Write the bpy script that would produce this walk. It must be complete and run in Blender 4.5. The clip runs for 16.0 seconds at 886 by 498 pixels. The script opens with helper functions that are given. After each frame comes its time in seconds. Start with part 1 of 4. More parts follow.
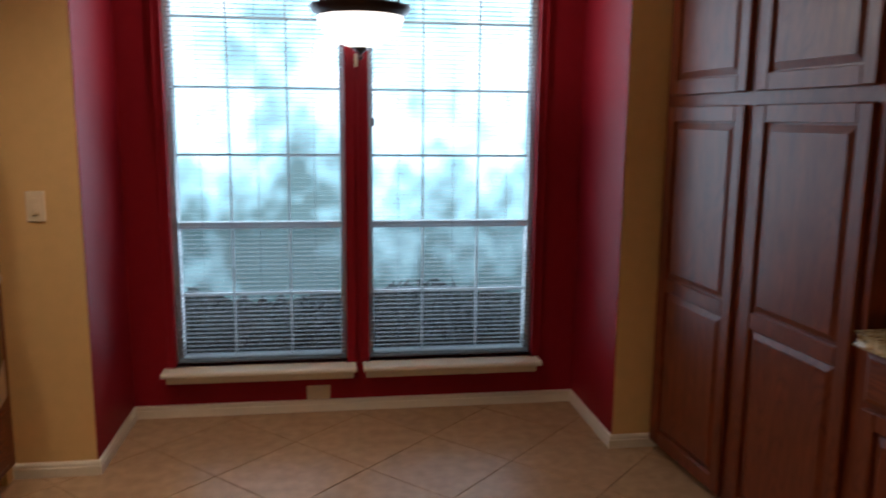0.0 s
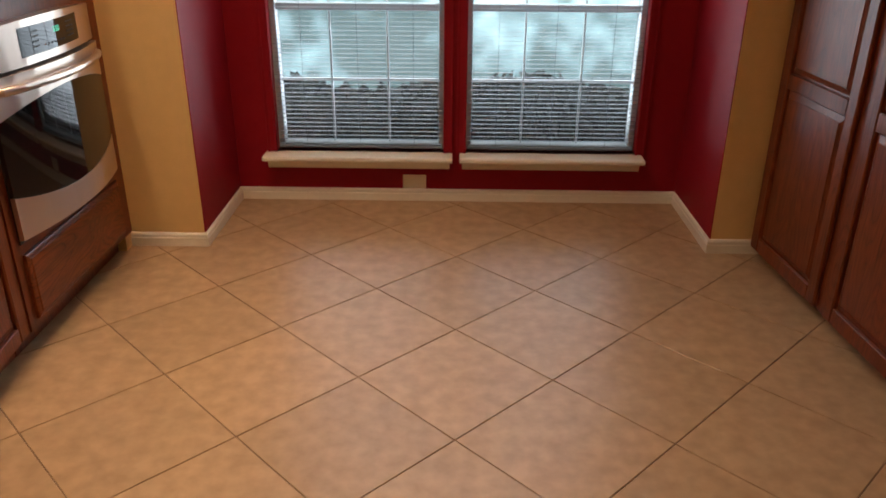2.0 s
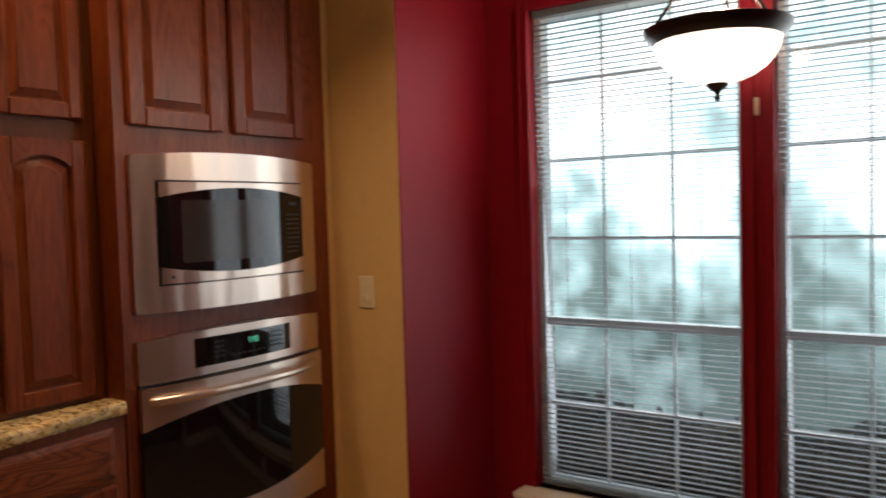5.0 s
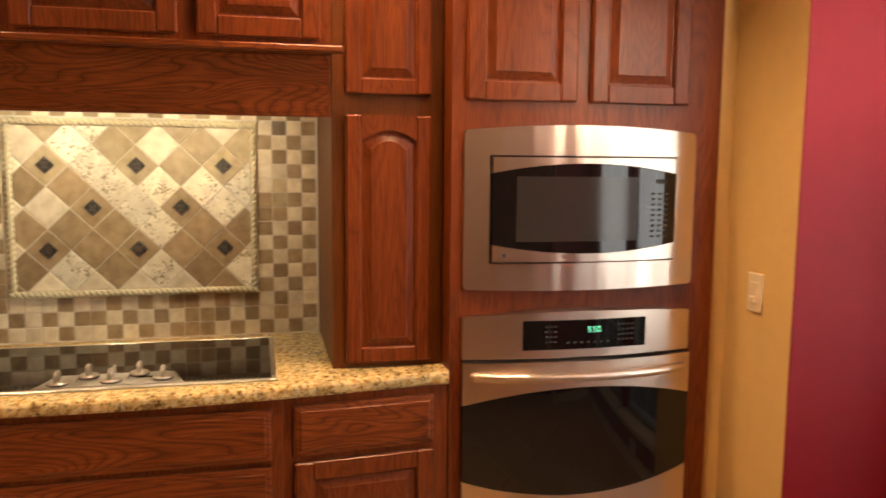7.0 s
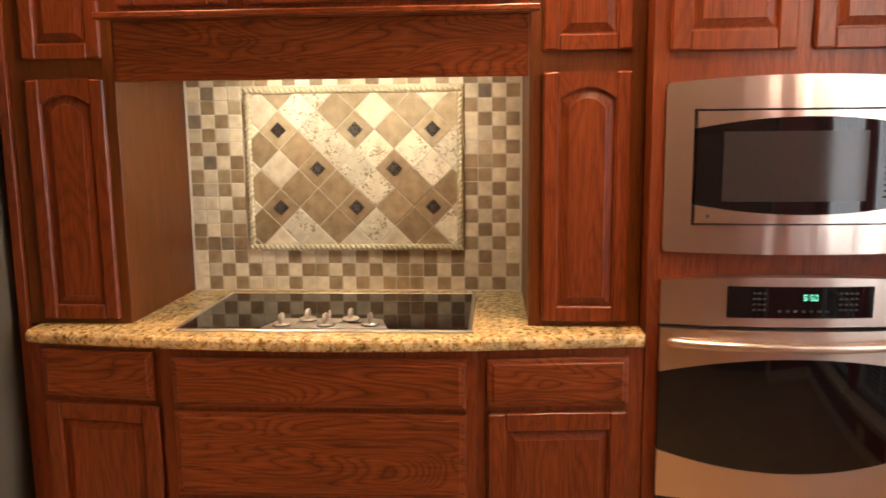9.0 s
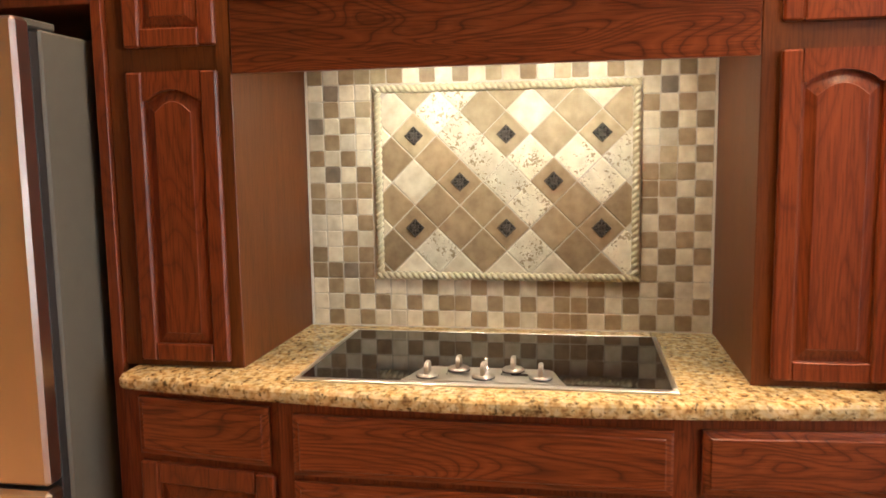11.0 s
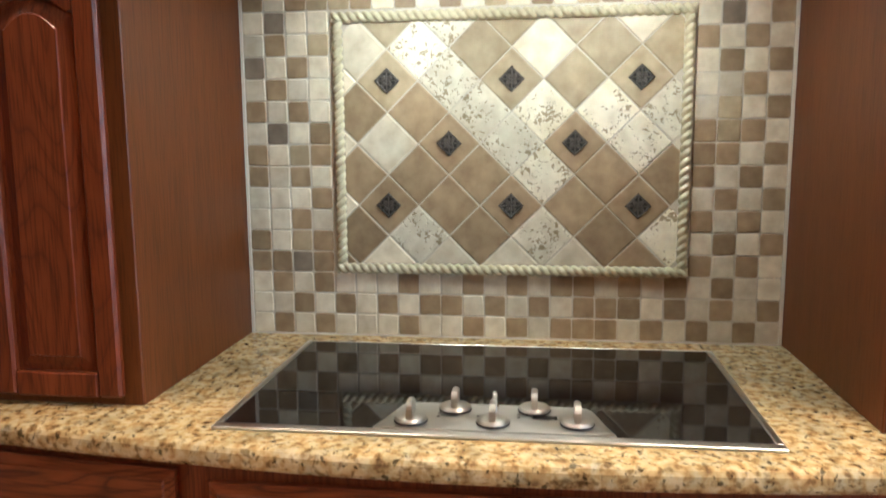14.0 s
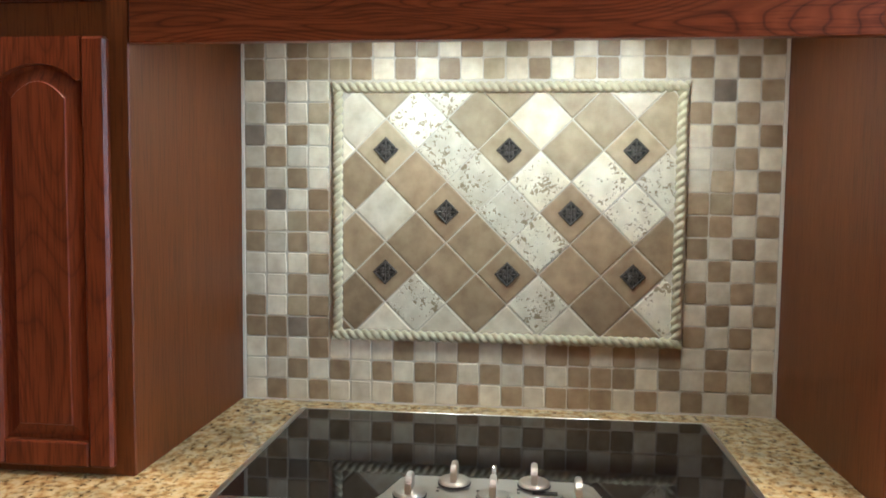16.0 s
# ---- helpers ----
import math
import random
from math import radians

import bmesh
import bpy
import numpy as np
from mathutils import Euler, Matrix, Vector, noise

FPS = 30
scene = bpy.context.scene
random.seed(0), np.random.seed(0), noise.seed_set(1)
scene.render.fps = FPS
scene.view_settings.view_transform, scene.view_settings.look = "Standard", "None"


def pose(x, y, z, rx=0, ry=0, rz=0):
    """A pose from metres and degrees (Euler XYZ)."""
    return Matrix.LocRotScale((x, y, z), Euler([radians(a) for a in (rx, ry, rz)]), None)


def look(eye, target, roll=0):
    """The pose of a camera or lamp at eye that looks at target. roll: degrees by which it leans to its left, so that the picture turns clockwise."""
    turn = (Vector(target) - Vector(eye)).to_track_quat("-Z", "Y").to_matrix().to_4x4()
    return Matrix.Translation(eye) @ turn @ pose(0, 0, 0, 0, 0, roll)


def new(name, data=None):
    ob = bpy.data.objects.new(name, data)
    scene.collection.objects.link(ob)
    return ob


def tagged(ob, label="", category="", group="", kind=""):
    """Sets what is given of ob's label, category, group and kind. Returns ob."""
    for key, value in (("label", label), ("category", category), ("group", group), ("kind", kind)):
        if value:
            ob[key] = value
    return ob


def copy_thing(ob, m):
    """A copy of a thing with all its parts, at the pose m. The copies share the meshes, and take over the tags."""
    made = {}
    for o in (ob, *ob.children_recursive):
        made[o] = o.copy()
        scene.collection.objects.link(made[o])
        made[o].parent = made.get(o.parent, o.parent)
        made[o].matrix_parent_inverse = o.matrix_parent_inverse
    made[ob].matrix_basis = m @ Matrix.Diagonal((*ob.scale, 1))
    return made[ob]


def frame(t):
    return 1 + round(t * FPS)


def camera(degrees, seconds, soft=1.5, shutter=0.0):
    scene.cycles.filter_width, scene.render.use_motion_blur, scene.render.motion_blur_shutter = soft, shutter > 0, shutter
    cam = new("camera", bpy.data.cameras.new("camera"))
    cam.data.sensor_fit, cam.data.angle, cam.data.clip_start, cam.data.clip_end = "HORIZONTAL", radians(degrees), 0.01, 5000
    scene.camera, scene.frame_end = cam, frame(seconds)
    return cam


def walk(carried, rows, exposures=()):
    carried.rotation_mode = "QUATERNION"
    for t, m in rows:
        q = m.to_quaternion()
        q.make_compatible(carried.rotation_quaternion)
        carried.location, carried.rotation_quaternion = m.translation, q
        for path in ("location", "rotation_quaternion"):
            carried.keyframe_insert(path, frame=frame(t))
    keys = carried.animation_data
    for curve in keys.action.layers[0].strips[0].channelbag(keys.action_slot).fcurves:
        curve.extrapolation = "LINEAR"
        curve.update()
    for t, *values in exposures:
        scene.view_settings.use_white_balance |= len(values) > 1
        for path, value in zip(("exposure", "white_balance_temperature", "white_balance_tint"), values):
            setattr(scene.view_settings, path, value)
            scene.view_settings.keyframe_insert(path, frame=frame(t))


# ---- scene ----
cam = camera(59.3, 16.0, soft=1.7, shutter=0.5)
PATH = [
    (0, (1.931, -0.73, 1.51), (2.215, 1.223, 1.18), 0.6),
    (0.5, (1.931, -0.636, 1.489), (2.016, 1.312, 1.043), 1.2),
    (1, (1.965, -0.65, 1.488), (1.997, 1.237, 0.827), 1.1),
    (1.5, (2.047, -0.664, 1.463), (2.033, 1.156, 0.633), 0.6),
    (2, (2.065, -0.665, 1.447), (2.037, 1.16, 0.628), 0.4),
    (2.5, (2.091, -0.592, 1.452), (2.046, 1.302, 0.81), 0.4),
    (3, (2.12, -0.533, 1.475), (2.053, 1.422, 1.056), 0.7),
    (3.2, (2.121, -0.509, 1.482), (2.052, 1.46, 1.139), 0.8),
    (5.3, (2.823, 0.428, 1.44), (1.472, 1.901, 1.381), -1.2),
    (5.5, (2.861, 0.518, 1.461), (1.385, 1.864, 1.375), -1.1),
    (6, (2.888, 0.761, 1.539), (1.179, 1.786, 1.369), 0.2),
    (6.5, (2.887, 0.898, 1.568), (1.046, 1.652, 1.359), 0.9),
    (7, (2.885, 1.045, 1.549), (0.952, 1.507, 1.325), 0.5),
    (7.5, (2.87, 1.187, 1.544), (0.894, 1.372, 1.292), -0.1),
    (8, (2.912, 1.177, 1.535), (0.931, 1.235, 1.263), -0.3),
    (8.5, (2.922, 1.162, 1.524), (0.943, 1.13, 1.236), -0.4),
    (9, (2.915, 1.153, 1.515), (0.942, 1.025, 1.216), -0.6),
    (9.5, (2.845, 1.1, 1.505), (0.88, 0.877, 1.204), -0.8),
    (10, (2.699, 0.989, 1.492), (0.741, 0.699, 1.203), -0.8),
    (10.2, (2.644, 0.937, 1.488), (0.687, 0.637, 1.205), -0.8),
    (12.3, (2.035, 0.78, 1.431), (0.078, 0.4, 1.261), -1.0),
    (12.5, (1.976, 0.731, 1.447), (0.011, 0.4, 1.272), -1.0),
    (13, (1.887, 0.696, 1.441), (-0.089, 0.427, 1.287), -0.8),
    (13.5, (1.829, 0.696, 1.5), (-0.142, 0.453, 1.265), -0.8),
    (14, (1.829, 0.709, 1.397), (-0.135, 0.461, 1.11), -0.4),
    (14.5, (1.83, 0.72, 1.395), (-0.11, 0.465, 0.98), -0.2),
    (15, (1.83, 0.712, 1.415), (-0.121, 0.465, 1.053), 0.3),
    (15.5, (1.832, 0.686, 1.427), (-0.141, 0.463, 1.191), 0.7),
    (16, (1.837, 0.675, 1.424), (-0.147, 0.472, 1.281), 0.6),
]
walk(cam, [(t, look(eye, target, roll)) for t, eye, target, roll in PATH],
     exposures=[(0, -0.15, 5500, 11), (1.0, 0.1, 5900, 13), (1.5, 0.5, 6400, 16), (2.5, 0.5, 6400, 16), (3.2, 0.1, 6200, 14), (5.3, -0.3, 6900, 18), (6.0, 0.3, 7000, 17),
               (6.5, 0.7, 7700, 17), (7.0, 0.95, 7900, 19), (8.4, 0.93, 7600, 23), (9.3, 1.22, 7000, 23), (10.2, 1.3, 6700, 21), (12.3, 1.08, 5500, 9), (14.5, 1.02, 5050, 8), (16, 0.98, 4850, 7)])

# ---- world, sun and lamps ----
world = bpy.data.worlds.new("world")
scene.world = world
world.use_nodes = True
wn = world.node_tree
sky = wn.nodes.new("ShaderNodeTexSky")
sky.sky_type, sky.sun_disc = "NISHITA", False
sky.sun_elevation, sky.sun_rotation = radians(50), radians(200)
wn.links.new(sky.outputs[0], wn.nodes["Background"].inputs[0])
wn.nodes["Background"].inputs[1].default_value = 0.15

sun = new("sun", bpy.data.lights.new("sun", "SUN"))
sun.data.energy, sun.data.angle, sun.data.color = 5.0, radians(0.5), (1, 0.95, 0.88)
sun.matrix_world = look((0, 0, 10), (1.2, 4.0, 0))


def area_lamp(name, at, size, watts, color, shape="DISK", size_y=None, target=None):
    lamp = new(name, bpy.data.lights.new(name, "AREA"))
    lamp.data.shape, lamp.data.size, lamp.data.energy, lamp.data.color = shape, size, watts, color
    if size_y:
        lamp.data.size_y = size_y
    lamp.matrix_world = look(at, target or (at[0], at[1] + 0.001, at[2] - 1))
    return lamp


WARM = (1.0, 0.72, 0.45)
# all unseen: first two follow the worktop's shadow line, rest added as fill
CANS = [(0.735, 0.05), (0.735, 1.25), (1.35, 1.75), (2.2, -0.6), (1.0, -1.7), (2.6, -2.2)]
CAN_WATTS = [4.5, 6.5, 7.5, 4, 11, 7]
for (cx, cy), watts in zip(CANS, CAN_WATTS):
    area_lamp("can_lamp", (cx, cy, 2.715), 0.14, watts, WARM).data.spread = radians(115 if cx < 1.5 else 96)
for cy in (0.42, 0.86):
    area_lamp("hood_lamp", (0.28, cy, 1.80), 0.06, 1.6, (1.0, 0.97, 0.79))
for wx in (1.585, 2.55):
    area_lamp("window_light", (wx, 3.26, 1.30), 0.85, 15, (0.80, 0.93, 1.0), "RECTANGLE", 1.9, (wx, 0, 1.1))
bulb = new("pendant_bulb", bpy.data.lights.new("pendant_bulb", "POINT"))
bulb.data.energy, bulb.data.color, bulb.data.shadow_soft_size = 15, (1.0, 0.86, 0.66), 0.05
bulb.location = (2.065, 2.68, 2.07)


# ---- materials ----
def nodes_of(name, rough=0.5, metal=0.0, spec=0.5):
    m = bpy.data.materials.new(name)
    m.use_nodes = True
    nt = m.node_tree
    b = nt.nodes["Principled BSDF"]
    b.inputs["Roughness"].default_value, b.inputs["Metallic"].default_value = rough, metal
    b.inputs["Specular IOR Level"].default_value = spec
    return m, nt, b


def plain(name, color, rough=0.5, metal=0.0, bump=0.0, scale=60, vary=0.12, spec=0.5):
    """A colour with soft variation at two scales and a fine relief."""
    m, nt, b = nodes_of(name, rough, metal, spec)
    co = nt.nodes.new("ShaderNodeTexCoord")
    big, fine, mix = (nt.nodes.new(k) for k in ("ShaderNodeTexNoise", "ShaderNodeTexNoise", "ShaderNodeMix"))
    for n, sc in ((big, scale * 0.06), (fine, scale)):
        n.inputs["Scale"].default_value, n.inputs["Detail"].default_value = sc, 5
        nt.links.new(co.outputs["Object"], n.inputs["Vector"])
    add = nt.nodes.new("ShaderNodeMath")
    add.operation = "ADD"
    nt.links.new(big.outputs[0], add.inputs[0]), nt.links.new(fine.outputs[0], add.inputs[1])
    rng = nt.nodes.new("ShaderNodeMapRange")
    rng.inputs[1].default_value, rng.inputs[2].default_value = 0.7, 1.3
    nt.links.new(add.outputs[0], rng.inputs[0])
    mix.data_type = "RGBA"
    mix.inputs[6].default_value = (*[c * (1 - vary) for c in color], 1)
    mix.inputs[7].default_value = (*[min(1, c * (1 + vary)) for c in color], 1)
    nt.links.new(rng.outputs[0], mix.inputs[0]), nt.links.new(mix.outputs[2], b.inputs["Base Color"])
    if bump:
        bp = nt.nodes.new("ShaderNodeBump")
        bp.inputs["Strength"].default_value, bp.inputs["Distance"].default_value = bump, 0.002
        nt.links.new(fine.outputs[0], bp.inputs["Height"]), nt.links.new(bp.outputs[0], b.inputs["Normal"])
    return m


def ramp(nt, stops):
    r = nt.nodes.new("ShaderNodeValToRGB")
    while len(r.color_ramp.elements) < len(stops):
        r.color_ramp.elements.new(0.5)
    for e, (p, c) in zip(r.color_ramp.elements, stops):
        e.position, e.color = p, (*c, 1)
    return r


def wood(name, along, figure=0.35, dark=(0.060, 0.012, 0.006), mid=(0.163, 0.034, 0.009), light=(0.230, 0.055, 0.015), rough=0.34, squeeze=0.17, twist=0.5, lines=22.0, pore_mix=0.6):
    """Stained oak; the grain runs along the axis given, with contour figures and open pores."""
    m, nt, b = nodes_of(name, rough, 0.0, 0.28)
    co, info, off = (nt.nodes.new(k) for k in ("ShaderNodeTexCoord", "ShaderNodeObjectInfo", "ShaderNodeVectorMath"))
    comb = nt.nodes.new("ShaderNodeCombineXYZ")
    mul = nt.nodes.new("ShaderNodeMath")
    mul.operation, mul.inputs[1].default_value = "MULTIPLY", 37.0
    nt.links.new(info.outputs["Random"], mul.inputs[0])
    for k in range(3):
        nt.links.new(mul.outputs[0], comb.inputs[k])
    off.operation = "ADD"
    nt.links.new(co.outputs["Object"], off.inputs[0]), nt.links.new(comb.outputs[0], off.inputs[1])

    def stretched(scale, squeeze):
        mp = nt.nodes.new("ShaderNodeMapping")
        mp.inputs["Scale"].default_value = [squeeze if "xyz"[k] == along else 1.0 for k in range(3)]
        n = nt.nodes.new("ShaderNodeTexNoise")
        n.inputs["Scale"].default_value = scale
        nt.links.new(off.outputs[0], mp.inputs[0]), nt.links.new(mp.outputs[0], n.inputs["Vector"])
        return n
    fig, pore, tone = stretched(6.5, squeeze), stretched(260, 0.045), stretched(22, 0.08)
    fig.inputs["Detail"].default_value = 1.2
    fig.inputs["Distortion"].default_value = twist
    pore.inputs["Detail"].default_value = 3
    ringm = nt.nodes.new("ShaderNodeMath")
    ringm.operation, ringm.inputs[1].default_value = "MULTIPLY", lines
    frac = nt.nodes.new("ShaderNodeMath")
    frac.operation = "FRACT"
    nt.links.new(fig.outputs[0], ringm.inputs[0]), nt.links.new(ringm.outputs[0], frac.inputs[0])
    rings = ramp(nt, [(0.0, dark), (0.11, mid), (0.50, light), (0.92, mid), (1.0, dark)])
    nt.links.new(frac.outputs[0], rings.inputs[0])
    pores = ramp(nt, [(0.38, (0.42, 0.36, 0.34)), (0.52, (1, 1, 1))])
    nt.links.new(pore.outputs[0], pores.inputs[0])
    tones = ramp(nt, [(0.30, (0.72, 0.68, 0.66)), (0.68, (1.12, 1.1, 1.08))])
    nt.links.new(tone.outputs[0], tones.inputs[0])
    soft = nt.nodes.new("ShaderNodeMix")
    soft.data_type, soft.inputs[0].default_value = "RGBA", figure
    soft.inputs[6].default_value = (*mid, 1)
    nt.links.new(rings.outputs[0], soft.inputs[7])
    last = soft.outputs[2]
    for src in (pores, tones):
        mx = nt.nodes.new("ShaderNodeMix")
        mx.data_type, mx.blend_type, mx.inputs[0].default_value = "RGBA", "MULTIPLY", pore_mix
        nt.links.new(last, mx.inputs[6]), nt.links.new(src.outputs[0], mx.inputs[7])
        last = mx.outputs[2]
    nt.links.new(last, b.inputs["Base Color"])
    bp = nt.nodes.new("ShaderNodeBump")
    bp.inputs["Strength"].default_value, bp.inputs["Distance"].default_value = 0.3, 0.001
    nt.links.new(pore.outputs[0], bp.inputs["Height"]), nt.links.new(bp.outputs[0], b.inputs["Normal"])
    return m


def granite(name):
    """Cream and gold ground with tan clouds and irregular brown and black flecks."""
    m, nt, b = nodes_of(name, 0.13)
    co = nt.nodes.new("ShaderNodeTexCoord")

    def noise_at(scale, detail, warp=0.0):
        n = nt.nodes.new("ShaderNodeTexNoise")
        n.inputs["Scale"].default_value, n.inputs["Detail"].default_value, n.inputs["Distortion"].default_value = scale, detail, warp
        nt.links.new(co.outputs["Object"], n.inputs["Vector"])
        return n
    ground, cloud, fleck, black = noise_at(50, 5, 0.3), noise_at(16, 3, 0.4), noise_at(72, 4, 0.2), noise_at(70, 3, 0.25)
    base = ramp(nt, [(0.30, (0.24, 0.14, 0.055)), (0.42, (0.44, 0.29, 0.115)), (0.52, (0.54, 0.41, 0.20)), (0.62, (0.60, 0.49, 0.29)), (0.74, (0.48, 0.34, 0.15))])
    nt.links.new(ground.outputs[0], base.inputs[0])
    last = base.outputs[0]
    for src, stops, amount in ((cloud, [(0.33, (0.66, 0.66, 0.66)), (0.50, (0.97, 0.95, 0.92)), (0.68, (1.10, 1.04, 0.98))], 1.0), (fleck, [(0.35, (0.36, 0.31, 0.24)), (0.47, (1, 1, 1))], 0.85), (black, [(0.33, (0.10, 0.10, 0.09)), (0.385, (1, 1, 1))], 0.85)):
        r = ramp(nt, stops)
        nt.links.new(src.outputs[0], r.inputs[0])
        mx = nt.nodes.new("ShaderNodeMix")
        mx.data_type, mx.blend_type, mx.inputs[0].default_value = "RGBA", "MULTIPLY", amount
        nt.links.new(last, mx.inputs[6]), nt.links.new(r.outputs[0], mx.inputs[7])
        last = mx.outputs[2]
    nt.links.new(last, b.inputs["Base Color"])
    return m


def stone(name, lo, hi, pits=0.0, rough=0.5, scale=26, spread=0.16):
    """Tumbled travertine: soft clouds, pits, and a tone of its own for each piece."""
    m, nt, b = nodes_of(name, rough)
    co, info, off = (nt.nodes.new(k) for k in ("ShaderNodeTexCoord", "ShaderNodeObjectInfo", "ShaderNodeVectorMath"))
    off.operation = "ADD"
    comb, mul = nt.nodes.new("ShaderNodeCombineXYZ"), nt.nodes.new("ShaderNodeMath")
    mul.operation, mul.inputs[1].default_value = "MULTIPLY", 29.0
    nt.links.new(info.outputs["Random"], mul.inputs[0])
    nt.links.new(mul.outputs[0], comb.inputs[0]), nt.links.new(mul.outputs[0], comb.inputs[1])
    nt.links.new(co.outputs["Object"], off.inputs[0]), nt.links.new(comb.outputs[0], off.inputs[1])
    n = nt.nodes.new("ShaderNodeTexNoise")
    n.inputs["Scale"].default_value, n.inputs["Detail"].default_value = scale, 6
    nt.links.new(off.outputs[0], n.inputs["Vector"])
    r = ramp(nt, [(0.32, lo), (0.68, hi)])
    nt.links.new(n.outputs[0], r.inputs[0])
    hsv = nt.nodes.new("ShaderNodeHueSaturation")
    rng = nt.nodes.new("ShaderNodeMapRange")
    rng.inputs[3].default_value, rng.inputs[4].default_value = 1 - spread, 1 + spread
    nt.links.new(info.outputs["Random"], rng.inputs[0]), nt.links.new(rng.outputs[0], hsv.inputs["Value"])
    nt.links.new(r.outputs[0], hsv.inputs["Color"])
    p = nt.nodes.new("ShaderNodeTexNoise")
    p.inputs["Scale"].default_value, p.inputs["Detail"].default_value, p.inputs["Distortion"].default_value = 95, 4, 0.9
    nt.links.new(off.outputs[0], p.inputs["Vector"])
    drift, lift = nt.nodes.new("ShaderNodeTexNoise"), nt.nodes.new("ShaderNodeMath")
    drift.inputs["Scale"].default_value, drift.inputs["Detail"].default_value = 17, 2
    lift.operation, lift.inputs[1].default_value = "MULTIPLY_ADD", 0.55
    nt.links.new(off.outputs[0], drift.inputs["Vector"]), nt.links.new(drift.outputs[0], lift.inputs[0]), nt.links.new(p.outputs[0], lift.inputs[2])
    holes = ramp(nt, [(0.655, (0, 0, 0)), (0.69, (1, 1, 1))])
    nt.links.new(lift.outputs[0], holes.inputs[0])
    if pits:
        mx = nt.nodes.new("ShaderNodeMix")
        mx.data_type, mx.blend_type, mx.inputs[0].default_value = "RGBA", "MULTIPLY", pits
        tint = ramp(nt, [(0.0, (0.42, 0.34, 0.22)), (1.0, (1, 1, 1))])
        nt.links.new(holes.outputs[0], tint.inputs[0])
        nt.links.new(hsv.outputs[0], mx.inputs[6]), nt.links.new(tint.outputs[0], mx.inputs[7])
        nt.links.new(mx.outputs[2], b.inputs["Base Color"])
    else:
        nt.links.new(hsv.outputs[0], b.inputs["Base Color"])
    bp = nt.nodes.new("ShaderNodeBump")
    bp.inputs["Strength"].default_value, bp.inputs["Distance"].default_value = 0.35 + 0.5 * pits, 0.0025
    nt.links.new((holes if pits else n).outputs[0], bp.inputs["Height"]), nt.links.new(bp.outputs[0], b.inputs["Normal"])
    return m


def brushed(name, along, color=(0.62, 0.51, 0.43), rough=0.30):
    m, nt, b = nodes_of(name, rough, 1.0)
    b.inputs["Base Color"].default_value = (*color, 1)
    b.inputs["Anisotropic"].default_value, b.inputs["Anisotropic Rotation"].default_value = 0.5, 0.25
    co, mp, n = (nt.nodes.new(k) for k in ("ShaderNodeTexCoord", "ShaderNodeMapping", "ShaderNodeTexNoise"))
    mp.inputs["Scale"].default_value = [0.02 if "xyz"[k] == along else 1.0 for k in range(3)]
    n.inputs["Scale"].default_value = 700
    nt.links.new(co.outputs["Object"], mp.inputs[0]), nt.links.new(mp.outputs[0], n.inputs["Vector"])
    r = nt.nodes.new("ShaderNodeMapRange")
    r.inputs[3].default_value, r.inputs[4].default_value = rough - 0.02, rough + 0.03
    nt.links.new(n.outputs[0], r.inputs[0]), nt.links.new(r.outputs[0], b.inputs["Roughness"])
    # rolled sheet is never quite flat: slow waves along its length
    wave_map, wave, bp = (nt.nodes.new(k) for k in ("ShaderNodeMapping", "ShaderNodeTexNoise", "ShaderNodeBump"))
    wave_map.inputs["Scale"].default_value = (0.5, 7.0, 1.0) if along == "y" else (1.2, 5.0, 0.8)
    wave.inputs["Scale"].default_value, wave.inputs["Detail"].default_value = 1.0, 1.5
    nt.links.new(co.outputs["Object"], wave_map.inputs[0]), nt.links.new(wave_map.outputs[0], wave.inputs["Vector"])
    bp.inputs["Strength"].default_value, bp.inputs["Distance"].default_value = 1.0, 0.014
    nt.links.new(wave.outputs[0], bp.inputs["Height"]), nt.links.new(bp.outputs[0], b.inputs["Normal"])
    return m


def glow(name, color, strength):
    m, nt, b = nodes_of(name, 0.4)
    b.inputs["Base Color"].default_value = (*color, 1)
    b.inputs["Emission Color"].default_value, b.inputs["Emission Strength"].default_value = (*color, 1), strength
    return m


OAK_V, OAK_H = wood("stained_oak_upright", "z", 0.42), wood("stained_oak_level", "y", 0.74, (0.050, 0.010, 0.005), (0.172, 0.038, 0.0095), (0.240, 0.059, 0.016), squeeze=0.20, twist=0.8, lines=27.0)
VENEER = wood("stained_veneer_upright", "z", 0.06, (0.085, 0.022, 0.005), (0.125, 0.034, 0.006), (0.148, 0.043, 0.008), 0.42, pore_mix=0.5)
GRANITE = granite("speckled_granite")
RED = plain("red_wall_paint", (0.27, 0.009, 0.017), 0.5, 0, 0.25, 300, 0.06, 0.14)
YELLOW = plain("ochre_wall_paint", (0.69, 0.465, 0.195), 0.5, 0, 0.3, 260, 0.05)
CEILING = plain("ceiling_paint", (0.75, 0.70, 0.60), 0.8, 0, 0.3, 200, 0.04)
WHITE = plain("white_gloss_paint", (0.74, 0.68, 0.56), 0.35, 0, 0.0, 60, 0.04)
PLASTIC = plain("almond_plastic", (0.72, 0.62, 0.44), 0.35, 0, 0.0, 60, 0.03)
FRAME = plain("white_window_enamel", (0.60, 0.62, 0.62), 0.4, 0, 0.0, 60, 0.03)


